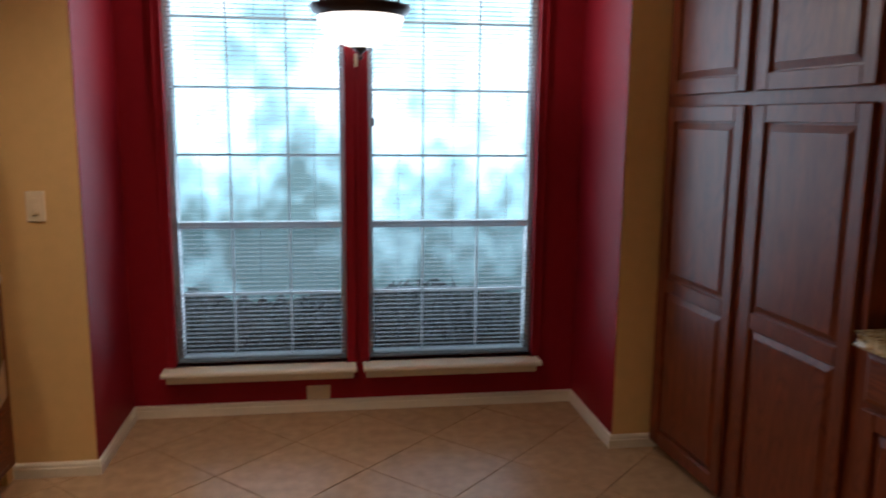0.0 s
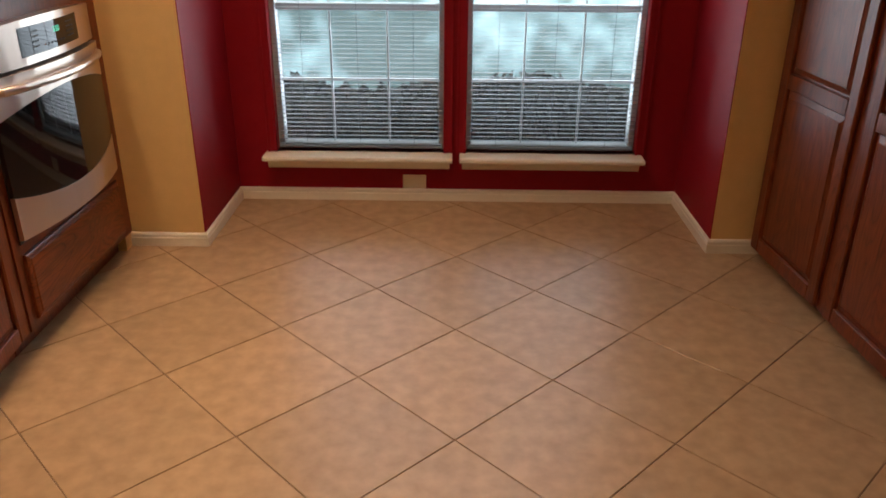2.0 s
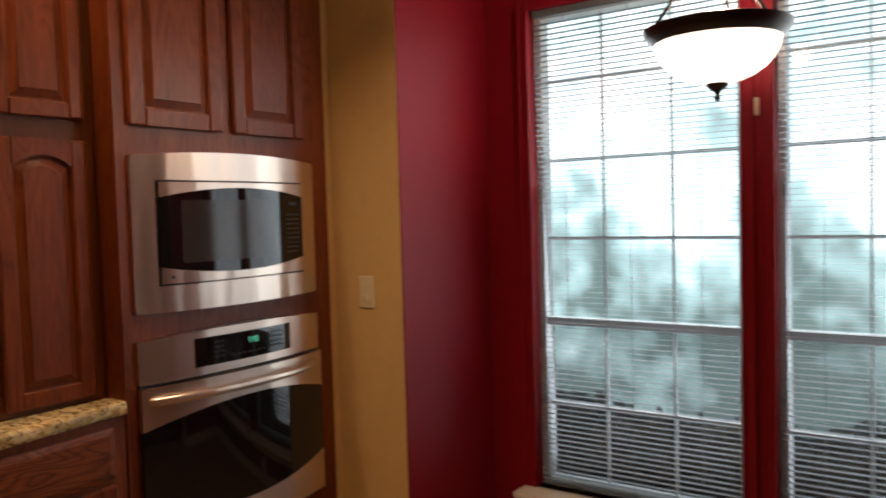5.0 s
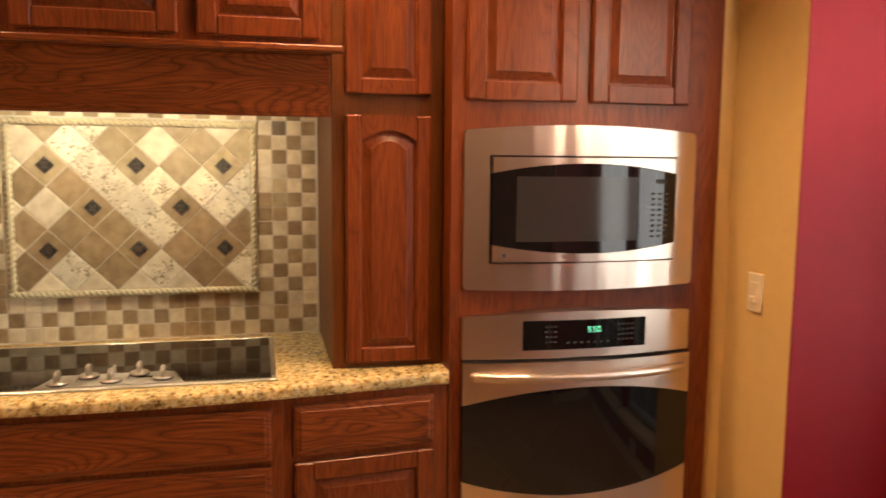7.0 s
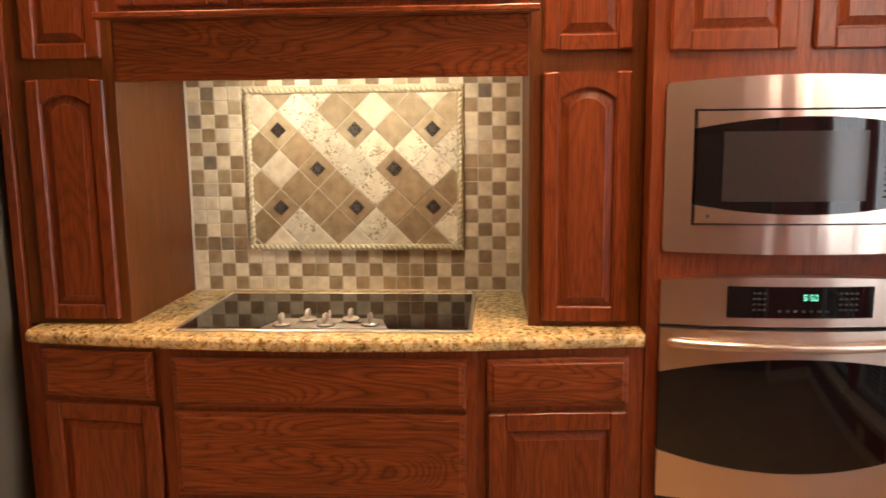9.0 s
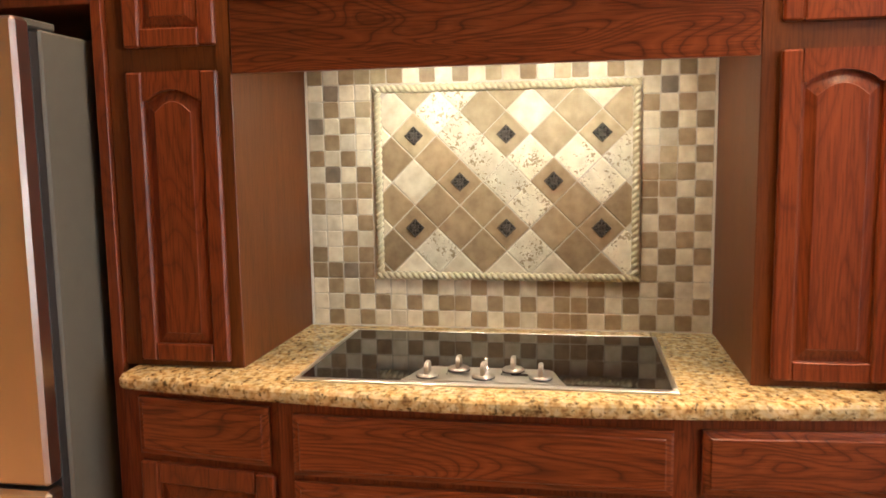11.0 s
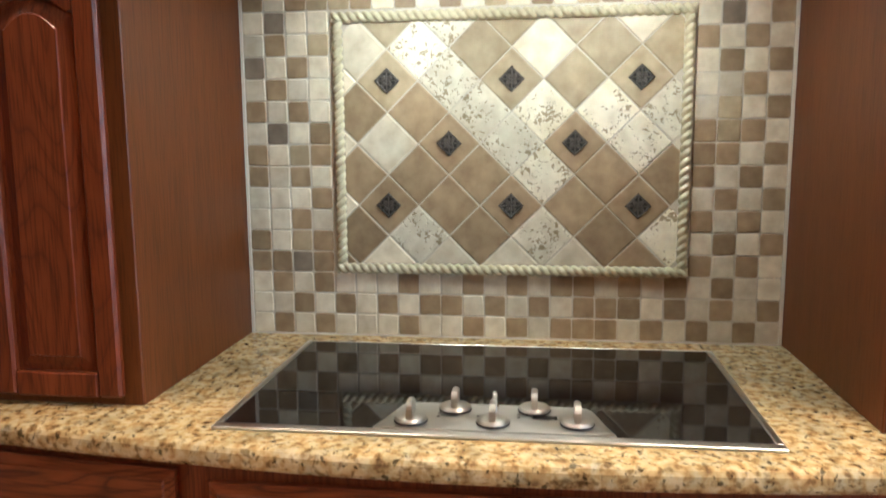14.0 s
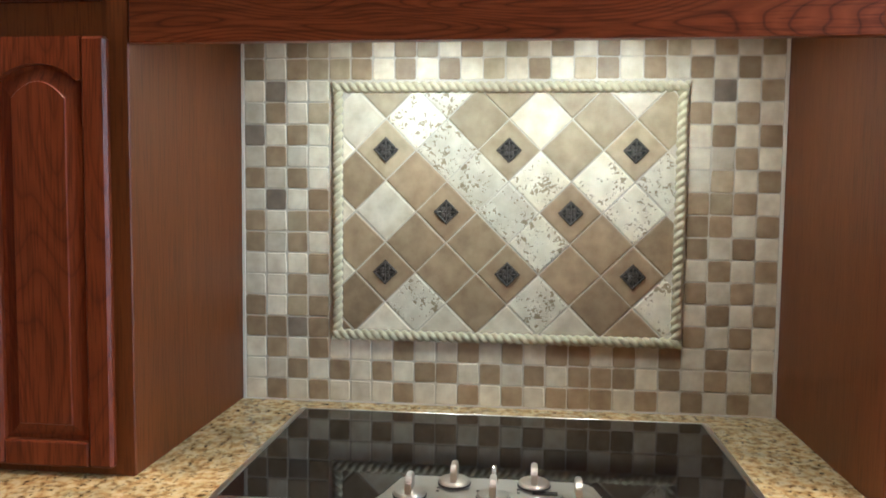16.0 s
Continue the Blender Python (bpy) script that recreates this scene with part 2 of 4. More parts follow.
def thin_slat(name, color, through_part):
    m, nt, b = nodes_of(name, 0.4)
    b.inputs["Base Color"].default_value = (*color, 1)
    tr, mx = nt.nodes.new("ShaderNodeBsdfTranslucent"), nt.nodes.new("ShaderNodeMixShader")
    tr.inputs[0].default_value, mx.inputs[0].default_value = (*color, 1), through_part
    nt.links.new(b.outputs[0], mx.inputs[1]), nt.links.new(tr.outputs[0], mx.inputs[2])
    nt.links.new(mx.outputs[0], nt.nodes["Material Output"].inputs[0])
    return m


BLIND = thin_slat("blind_vinyl", (0.28, 0.31, 0.33), 0.42)
GROUT = plain("mosaic_grout", (0.60, 0.54, 0.41), 0.85, 0, 0.5, 300, 0.1)
FLOOR_GROUT = plain("floor_grout", (0.21, 0.125, 0.068), 0.8, 0, 0.4, 300, 0.15)
LIGHT_STONE = stone("light_travertine", (0.63, 0.54, 0.36), (0.82, 0.74, 0.55))
PITTED = stone("pitted_travertine", (0.66, 0.59, 0.41), (0.85, 0.79, 0.60), 0.9)
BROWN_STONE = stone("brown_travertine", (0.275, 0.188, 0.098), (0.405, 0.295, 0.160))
DARK_STONE = stone("dark_brown_travertine", (0.175, 0.135, 0.09), (0.27, 0.215, 0.145))
ROPE = plain("rope_border_glaze", (0.58, 0.52, 0.33), 0.22, 0, 0.3, 90, 0.15)
PEWTER_RELIEF = plain("worn_pewter", (0.13, 0.115, 0.095), 0.5, 0.7, 0.6, 120, 0.3)
PEWTER = plain("dark_pewter", (0.042, 0.038, 0.034), 0.35, 0.6, 0.6, 120, 0.3)
FLOOR_TILE = stone("ceramic_floor_tile", (0.335, 0.207, 0.106), (0.44, 0.28, 0.15), 0, 0.36, 17, 0.06)
STEEL_H, STEEL_V = brushed("brushed_steel_level", "y"), brushed("brushed_steel_upright", "z")
STEEL_TOP = brushed("brushed_steel_neutral", "y", (0.62, 0.60, 0.55), 0.33)
CHROME = plain("polished_chrome", (0.80, 0.79, 0.77), 0.16, 1.0, 0, 60, 0.02)
BLACK_GLASS = plain("black_glass", (0.006, 0.005, 0.005), 0.04, 0, 0, 60, 0.1)
SMOKED = plain("smoked_glass_window", (0.028, 0.023, 0.021), 0.12, 0, 0, 60, 0.1)
FRIDGE_GREY = plain("textured_grey_enamel", (0.105, 0.096, 0.074), 0.5, 0, 0.5, 400, 0.08)
DARK = plain("dark_gasket", (0.02, 0.017, 0.016), 0.6, 0, 0, 60, 0.2)
BRONZE = plain("dark_bronze", (0.035, 0.022, 0.016), 0.4, 0.7, 0.2, 120, 0.3)
INK = plain("grey_print", (0.05, 0.049, 0.047), 0.5, 0, 0, 60, 0.02, 0.1)
BOWL = glow("frosted_glass_lit", (1.0, 0.90, 0.74), 2.6)
CLOCK = glow("green_digits", (0.10, 0.85, 0.55), 0.55)
CAN_GLOW = glow("can_lens_lit", (1.0, 0.72, 0.42), 12.0)
GRASS = plain("lawn", (0.06, 0.10, 0.08), 0.9, 0, 1.0, 40, 0.4)
BARK = plain("bark", (0.10, 0.075, 0.055), 0.9, 0, 1.0, 40, 0.3)
HEDGE = plain("dark_shrub_leaf", (0.05, 0.06, 0.045), 0.6, 0, 0, 6, 0.4)

glass_m = bpy.data.materials.new("window_glass")
glass_m.use_nodes = True
gn = glass_m.node_tree
gn.nodes.clear()
go, gm, gt, gg, gf = (gn.nodes.new(k) for k in ("ShaderNodeOutputMaterial", "ShaderNodeMixShader", "ShaderNodeBsdfTransparent", "ShaderNodeBsdfGlossy", "ShaderNodeFresnel"))
gg.inputs["Roughness"].default_value = 0.02
gn.links.new(gf.outputs[0], gm.inputs[0]), gn.links.new(gt.outputs[0], gm.inputs[1]), gn.links.new(gg.outputs[0], gm.inputs[2])
gn.links.new(gm.outputs[0], go.inputs[0])
screen_m = bpy.data.materials.new("insect_screen")
screen_m.use_nodes = True
sn = screen_m.node_tree
sn.nodes.clear()
so, sm, st, sd = (sn.nodes.new(k) for k in ("ShaderNodeOutputMaterial", "ShaderNodeMixShader", "ShaderNodeBsdfTransparent", "ShaderNodeBsdfDiffuse"))
sd.inputs[0].default_value, sm.inputs[0].default_value = (0.09, 0.10, 0.11, 1), 0.24
sn.links.new(st.outputs[0], sm.inputs[1]), sn.links.new(sd.outputs[0], sm.inputs[2]), sn.links.new(sm.outputs[0], so.inputs[0])


# ---- mesh helpers ----
def finish(name, bm, material, parent=None, label="", smooth=False):
    me = bpy.data.meshes.new(name)
    bmesh.ops.recalc_face_normals(bm, faces=bm.faces)
    if smooth:
        for f in bm.faces:
            f.smooth = True
        for e in bm.edges:
            if len(e.link_faces) == 2 and e.calc_face_angle(0) > 0.6:
                e.smooth = False
    bm.to_mesh(me)
    bm.free()
    me.materials.append(material)
    ob = new(name, me)
    if parent:
        ob.parent = parent
    return tagged(ob, label)


part = finish


def box(bm, lo, hi, bevel=0.0, segments=1):
    """A box between two corners, its edges rounded if asked."""
    m = Matrix.LocRotScale([(a + b) / 2 for a, b in zip(lo, hi)], None, [b - a for a, b in zip(lo, hi)])
    vs = bmesh.ops.create_cube(bm, size=1, matrix=m)["verts"]
    if bevel:
        es = list({e for v in vs for e in v.link_edges})
        bmesh.ops.bevel(bm, geom=es, offset=bevel, segments=segments, affect="EDGES", profile=0.5)
    return bm


def boxes(*items, bevel=0.0):
    bm = bmesh.new()
    for lo, hi in items:
        box(bm, lo, hi, bevel)
    return bm


def prism(bm, pts, lo, hi, axis="x"):
    """A polygon of (a, b) pairs pushed from lo to hi along an axis. a, b are y, z for x; x, z for y; x, y for z."""
    def at(p, d):
        return {"x": (d, p[0], p[1]), "y": (p[0], d, p[1]), "z": (p[0], p[1], d)}[axis]
    a, b = [bm.verts.new(at(p, lo)) for p in pts], [bm.verts.new(at(p, hi)) for p in pts]
    bm.faces.new(a), bm.faces.new(b[::-1])
    for k in range(len(pts)):
        bm.faces.new((a[k], b[k], b[k - 1], a[k - 1]))
    return bm


def lathe(bm, profile, segments=32, at=(0, 0, 0), axis="z"):
    """Turn (radius, height) pairs round an axis."""
    rings = []
    for r, h in profile:
        ring = []
        for k in range(segments):
            a = 2 * math.pi * k / segments
            p = (r * math.cos(a), r * math.sin(a), h)
            if axis == "x":
                p = (h, p[0], p[1])
            ring.append(bm.verts.new([p[i] + at[i] for i in range(3)]))
        rings.append(ring)
    for a, b in zip(rings, rings[1:]):
        for k in range(segments):
            bm.faces.new((a[k], a[k - 1], b[k - 1], b[k]))
    for ring in (rings[0], rings[-1]):
        bm.faces.new(ring)
    return bm


def tube(bm, pts, r, n=10):
    """A round bar through points."""
    pts = [Vector(p) for p in pts]
    rings = []
    for i, p in enumerate(pts):
        d = (pts[min(i + 1, len(pts) - 1)] - pts[max(i - 1, 0)]).normalized()
        u = d.orthogonal().normalized() if abs(d.z) > 0.99 else d.cross(Vector((0, 0, 1))).normalized()
        w = d.cross(u)
        rings.append([bm.verts.new(p + r * (math.cos(2 * math.pi * k / n) * u + math.sin(2 * math.pi * k / n) * w)) for k in range(n)])
    for a, b in zip(rings, rings[1:]):
        for k in range(n):
            bm.faces.new((a[k], a[k - 1], b[k - 1], b[k]))
    bm.faces.new(rings[0]), bm.faces.new(rings[-1])
    return bm


def holder(name, at, label, category, group="", turn=0):
    e = new(name)
    e.empty_display_size = 0.1
    e.matrix_world = pose(*at, 0, 0, turn)
    return tagged(e, label, category, group)


# ---- large structure ----
ALCOVE_L, ALCOVE_R, STUB_Y, BACK_Y, CEIL = 0.938, 3.214, 2.566, 3.190, 2.74
EAST, SOUTH = 4.30, -3.2


def structure(name, bm, material, label):
    return tagged(finish(name, bm, material), label, kind="structure")


structure("ground_slab", boxes(((-0.15, SOUTH - 0.15, -0.20), (EAST + 0.15, BACK_Y + 0.15, -0.012))), FLOOR_GROUT, "concrete slab under the tiled floor")
structure("ceiling", boxes(((-0.15, SOUTH - 0.15, CEIL), (EAST + 0.15, BACK_Y + 0.15, CEIL + 0.12))), CEILING, "flat cream painted ceiling")
structure("wall_west", boxes(((-0.15, SOUTH, 0), (-0.008, 2.491, CEIL))), YELLOW, "ochre painted kitchen wall behind the cabinets")
structure("wall_east", boxes(((EAST, SOUTH, 0), (EAST + 0.15, STUB_Y, CEIL))), YELLOW, "ochre painted kitchen wall behind the pantry")
structure("wall_south", boxes(((-0.15, SOUTH - 0.15, 0), (EAST + 0.15, SOUTH, CEIL))), YELLOW, "plain ochre painted wall behind the walk")
structure("wall_stub_west", boxes(((-0.15, 2.4915, 0), (0.60, STUB_Y, CEIL)), ((-0.15, STUB_Y, 0), (ALCOVE_L - 0.004, BACK_Y + 0.15, CEIL))), YELLOW, "ochre painted wall end beside the wall ovens")
structure("wall_stub_east", boxes(((ALCOVE_R + 0.004, STUB_Y, 0), (EAST + 0.15, BACK_Y + 0.15, CEIL))), YELLOW, "ochre painted wall end beside the pantry")
structure("alcove_wall_west", boxes(((ALCOVE_L - 0.004, STUB_Y + 0.002, 0), (ALCOVE_L, BACK_Y, CEIL))), RED, "red painted side wall of the breakfast alcove")
structure("alcove_wall_east", boxes(((ALCOVE_R, STUB_Y + 0.002, 0), (ALCOVE_R + 0.004, BACK_Y, CEIL))), RED, "red painted side wall of the breakfast alcove")
W1, W2, WZ0, WZ1 = (1.150, 2.008), (2.115, 2.985), 0.262, 2.275
structure("wall_north", boxes(
    ((ALCOVE_L, BACK_Y, 0), (ALCOVE_R, BACK_Y + 0.15, WZ0)), ((ALCOVE_L, BACK_Y, WZ1), (ALCOVE_R, BACK_Y + 0.15, CEIL)),
    ((ALCOVE_L, BACK_Y, WZ0), (W1[0], BACK_Y + 0.15, WZ1)), ((W1[1], BACK_Y, WZ0), (W2[0], BACK_Y + 0.15, WZ1)),
    ((W2[1], BACK_Y, WZ0), (ALCOVE_R, BACK_Y + 0.15, WZ1))), RED, "red painted wall with two tall window openings")


def baseboard(name, pts):
    """Stepped skirting that follows points on the floor, the room on its left."""
    prof = [(0, 0), (0.014, 0), (0.014, 0.038), (0.011, 0.042), (0.011, 0.054), (0.006, 0.062), (0, 0.064)]
    bm = bmesh.new()
    rings = []
    for i, p in enumerate(pts):
        p = Vector(p)
        dirs = []
        if i > 0:
            dirs.append((p - Vector(pts[i - 1])).normalized())
        if i < len(pts) - 1:
            dirs.append((Vector(pts[i + 1]) - p).normalized())
        ns = [Vector((-d.y, d.x)) for d in dirs]
        n = sum(ns, Vector((0, 0)))
        n = n / (n.dot(ns[0]))
        rings.append([bm.verts.new((p.x + n.x * o, p.y + n.y * o, h)) for o, h in prof])
    for a, b in zip(rings, rings[1:]):
        for k in range(len(prof)):
            bm.faces.new((a[k], a[k - 1], b[k - 1], b[k]))
    bm.faces.new(rings[0]), bm.faces.new(rings[-1])
    return structure(name, bm, WHITE, "cream painted stepped baseboard along the alcove")


baseboard("baseboard", [(3.455, STUB_Y), (ALCOVE_R, STUB_Y), (ALCOVE_R, BACK_Y), (ALCOVE_L, BACK_Y), (ALCOVE_L, STUB_Y), (0.52, STUB_Y)])

# ---- windows and blinds ----


def window(index, x0, x1, ears):
    """A tall sash window, six rows of three lights, with red side casings and a cream sill."""
    w = tagged(new("window_%d" % index), "tall white sash window with divided panes and a cream sill in the red wall", kind="structure")
    yf = BACK_Y + 0.085
    frame_bm = boxes(((x0, yf - 0.03, WZ0), (x0 + 0.03, yf + 0.05, WZ1)), ((x1 - 0.03, yf - 0.03, WZ0), (x1, yf + 0.05, WZ1)),
                     ((x0 + 0.03, yf - 0.03, WZ1 - 0.03), (x1 - 0.03, yf + 0.05, WZ1)), ((x0 + 0.03, yf - 0.03, WZ0), (x1 - 0.03, yf + 0.05, WZ0 + 0.03)),
                     ((x0 + 0.03, yf - 0.02, 0.953), (x1 - 0.03, yf + 0.03, 0.988)), bevel=0.003)
    part("window_frame", frame_bm, FRAME, w, "white window frame with a meeting rail")
    bars = bmesh.new()
    for z in (0.612, 1.322, 1.652, 1.985):
        box(bars, (x0 + 0.03, yf + 0.002, z - 0.007), (x1 - 0.03, yf + 0.022, z + 0.007), 0.002)
    for k in (1, 2):
        x = x0 + (x1 - x0) * k / 3
        for z0, z1 in ((WZ0 + 0.03, 0.950), (0.99, WZ1 - 0.03)):
            box(bars, (x - 0.0045, yf + 0.003, z0), (x + 0.0045, yf + 0.021, z1), 0.002)
    part("muntin", bars, FRAME, w, "white glazing bars")
    pane = part("pane", boxes(((x0 + 0.02, yf + 0.010, WZ0 + 0.02), (x1 - 0.02, yf + 0.014, WZ1 - 0.02))), glass_m, w, "clear glass")
    pane.visible_shadow = False
    part("insect_screen", boxes(((x0 + 0.03, yf + 0.032, WZ0 + 0.03), (x1 - 0.03, yf + 0.033, 0.955))), screen_m, w, "grey insect screen over the lower sash")
    jamb = boxes(((x0 - 0.045, BACK_Y - 0.012, WZ0), (x0 + 0.004, BACK_Y - 0.001, WZ1 + 0.045)), ((x1 - 0.004, BACK_Y - 0.012, WZ0), (x1 + 0.045, BACK_Y - 0.001, WZ1 + 0.045)),
                 ((x0 + 0.004, BACK_Y - 0.012, WZ1), (x1 - 0.004, BACK_Y - 0.001, WZ1 + 0.045)), bevel=0.003)
    part("casing", jamb, RED, w, "red painted flat casing")
    bead = bmesh.new()
    for a in (x0 - 0.045, x0 - 0.008, x1 - 0.004, x1 + 0.033):
        box(bead, (a, BACK_Y - 0.019, WZ0), (a + 0.012, BACK_Y - 0.0125, WZ1 + 0.03), 0.0025)
    part("casing_bead", bead, RED, w, "raised red bead along the casing")
    sill = bmesh.new()
    cx0, cx1 = x0 - ears[0], x1 + ears[1]
    prism(sill, [(BACK_Y + 0.05, 0.238), (BACK_Y + 0.05, 0.262), (BACK_Y - 0.110, 0.262), (BACK_Y - 0.118, 0.256), (BACK_Y - 0.118, 0.244), (BACK_Y - 0.110, 0.238)], cx0, cx1, "x")
    part("window_sill", sill, WHITE, w, "cream painted window stool")
    apron = bmesh.new()
    prism(apron, [(BACK_Y - 0.001, 0.188), (BACK_Y - 0.001, 0.237), (BACK_Y - 0.075, 0.237), (BACK_Y - 0.060, 0.212), (BACK_Y - 0.050, 0.188)], cx0 + 0.014, cx1 - 0.014, "x")
    part("window_apron", apron, WHITE, w, "cream moulded apron")
    return w


window(1, *W1, (0.055, 0.043))
window(2, *W2, (0.028, 0.030))


def blind(x0, x1, first=None):
    yb = BACK_Y + 0.028
    b = holder("window_blind", ((x0 + x1) / 2, yb, WZ0), "white aluminium mini blind lowered to the sill with open slats", "window blind", "window blinds")
    hw = (x1 - x0) / 2 - 0.012
    part("headrail", boxes(((-hw, -0.014, WZ1 - WZ0 - 0.03), (hw, 0.014, WZ1 - WZ0 - 0.002)), bevel=0.002), BLIND, b)
    part("bottom_rail", boxes(((-hw, -0.012, 0.012), (hw, 0.012, 0.022)), bevel=0.003), BLIND, b)
    for cx in (-0.66 * hw, 0.0, 0.66 * hw):
        part("ladder_cord", tube(bmesh.new(), [(cx, -0.0135, 0.02), (cx, -0.0135, WZ1 - WZ0 - 0.03)], 0.0012, 5), BLIND, b)
    slat_bm = bmesh.new()
    rows = []
    for s in range(5):
        t = s / 4 - 0.5
        rows.append([slat_bm.verts.new((sx, t * 0.0245, 0.0012 - 0.0048 * t * t - t * 0.0020)) for sx in (-hw, hw)])
    for a, c in zip(rows, rows[1:]):
        slat_bm.faces.new((a[0], a[1], c[1], c[0]))
    me = bpy.data.meshes.new("slat")
    slat_bm.to_mesh(me)
    slat_bm.free()
    me.materials.append(BLIND)
    z = 0.034
    while z < WZ1 - WZ0 - 0.04:
        o = new("slat", me)
        o.parent = b
        o.location = (0, 0, z)
        z += 0.0218
    return b


blind(*W1)
blind(*W2)
wand = holder("blind_wand", (W2[0] + 0.03, BACK_Y + 0.008, 1.50), "white tassel on a cord hanging from the blind", "blind cord")
part("tassel", lathe(bmesh.new(), [(0.004, -0.03), (0.009, -0.028), (0.007, 0.01), (0.003, 0.014)], 12), BLIND, wand)
part("cord", tube(bmesh.new(), [(0, 0, 0.014), (0, 0, 0.74)], 0.001, 5), BLIND, wand)
cleat = holder("wall_hook", (2.061, BACK_Y, 1.787), "small cream cord cleat on the red mullion", "hook")
part("cleat", boxes(((-0.008, -0.020, -0.032), (0.008, -0.001, 0.032)), bevel=0.004), PLASTIC, cleat)


def floor_outlet():
    o = holder("outlet", (1.855, BACK_Y, 0.103), "almond plastic blank outlet plate above the baseboard", "outlet")
    part("cover", boxes(((-0.060, -0.007, -0.037), (0.060, -0.001, 0.037)), bevel=0.003), PLASTIC, o)
    part("screw", lathe(bmesh.new(), [(0.0035, -0.0085), (0.0035, -0.007)], 10, (0, 0, 0)), PLASTIC, o)
    return o


floor_outlet()
sw = holder("light_switch", (0.764, STUB_Y, 1.148), "almond rocker light switch on the ochre wall", "light switch")
part("cover", boxes(((-0.037, -0.007, -0.062), (0.037, -0.001, 0.062)), bevel=0.003), PLASTIC, sw)
part("rocker", boxes(((-0.017, -0.011, -0.034), (0.017, -0.007, 0.034)), bevel=0.002), PLASTIC, sw)
part("dimmer", boxes(((-0.010, -0.018, -0.030), (0.010, -0.011, -0.010)), bevel=0.002), PLASTIC, sw)


# ---- pendant lamp ----
def pendant(x, y):
    p = holder("pendant_lamp", (x, y, CEIL + 0.018), "dark bronze pendant with a lit frosted glass bowl", "ceiling lamp")
    rim = lathe(bmesh.new(), [(0.155, -0.845), (0.203, -0.812), (0.214, -0.795), (0.214, -0.785), (0.199, -0.780), (0.155, -0.778)], 48)
    part("rim", rim, BRONZE, p, "dark bronze rim", True)
    prof = [(0.004, -0.955)] + [(0.180 * math.sin(a), -0.822 - 0.132 * math.cos(a)) for a in [radians(q) for q in range(8, 91, 8)]]
    shade = part("shade", lathe(bmesh.new(), prof, 48), BOWL, p, "frosted glass bowl, lit", True)
    shade.visible_shadow = False
    part("finial", lathe(bmesh.new(), [(0.006, -0.95), (0.034, -0.952), (0.030, -0.962), (0.012, -0.975), (0.006, -0.985), (0.011, -0.993), (0.006, -1.003), (0.002, -1.006)], 20), BRONZE, p, "", True)
    for k in range(3):
        a = radians(90 + 120 * k)
        part("arm", tube(bmesh.new(), [(0.19 * math.cos(a), 0.19 * math.sin(a), -0.79), (0.10 * math.cos(a), 0.10 * math.sin(a), -0.66), (0.03 * math.cos(a), 0.03 * math.sin(a), -0.50), (0.012 * math.cos(a), 0.012 * math.sin(a), -0.42)], 0.006, 8), BRONZE, p, "", True)
    part("stem", tube(bmesh.new(), [(0, 0, -0.44), (0, 0, -0.02)], 0.007, 10), BRONZE, p, "", True)
    part("canopy", lathe(bmesh.new(), [(0.012, -0.05), (0.05, -0.045), (0.065, -0.022), (0.065, -0.019)], 28), BRONZE, p, "", True)
    return p


pendant(2.065, 2.68)


def can_light():
    c = holder("recessed_light", (CANS[0][0], CANS[0][1], CEIL), "white recessed ceiling can out of view, lit", "ceiling light", "ceiling cans")
    part("trim_ring", lathe(bmesh.new(), [(0.075, -0.001), (0.095, -0.001), (0.093, -0.008), (0.077, -0.010)], 32), WHITE, c, "", True)
    part("lens", lathe(bmesh.new(), [(0.001, -0.004), (0.074, -0.004)], 32), CAN_GLOW, c)
    return c


first_can = can_light()
for cx, cy in CANS[1:]:
    copy_thing(first_can, pose(cx, cy, CEIL))


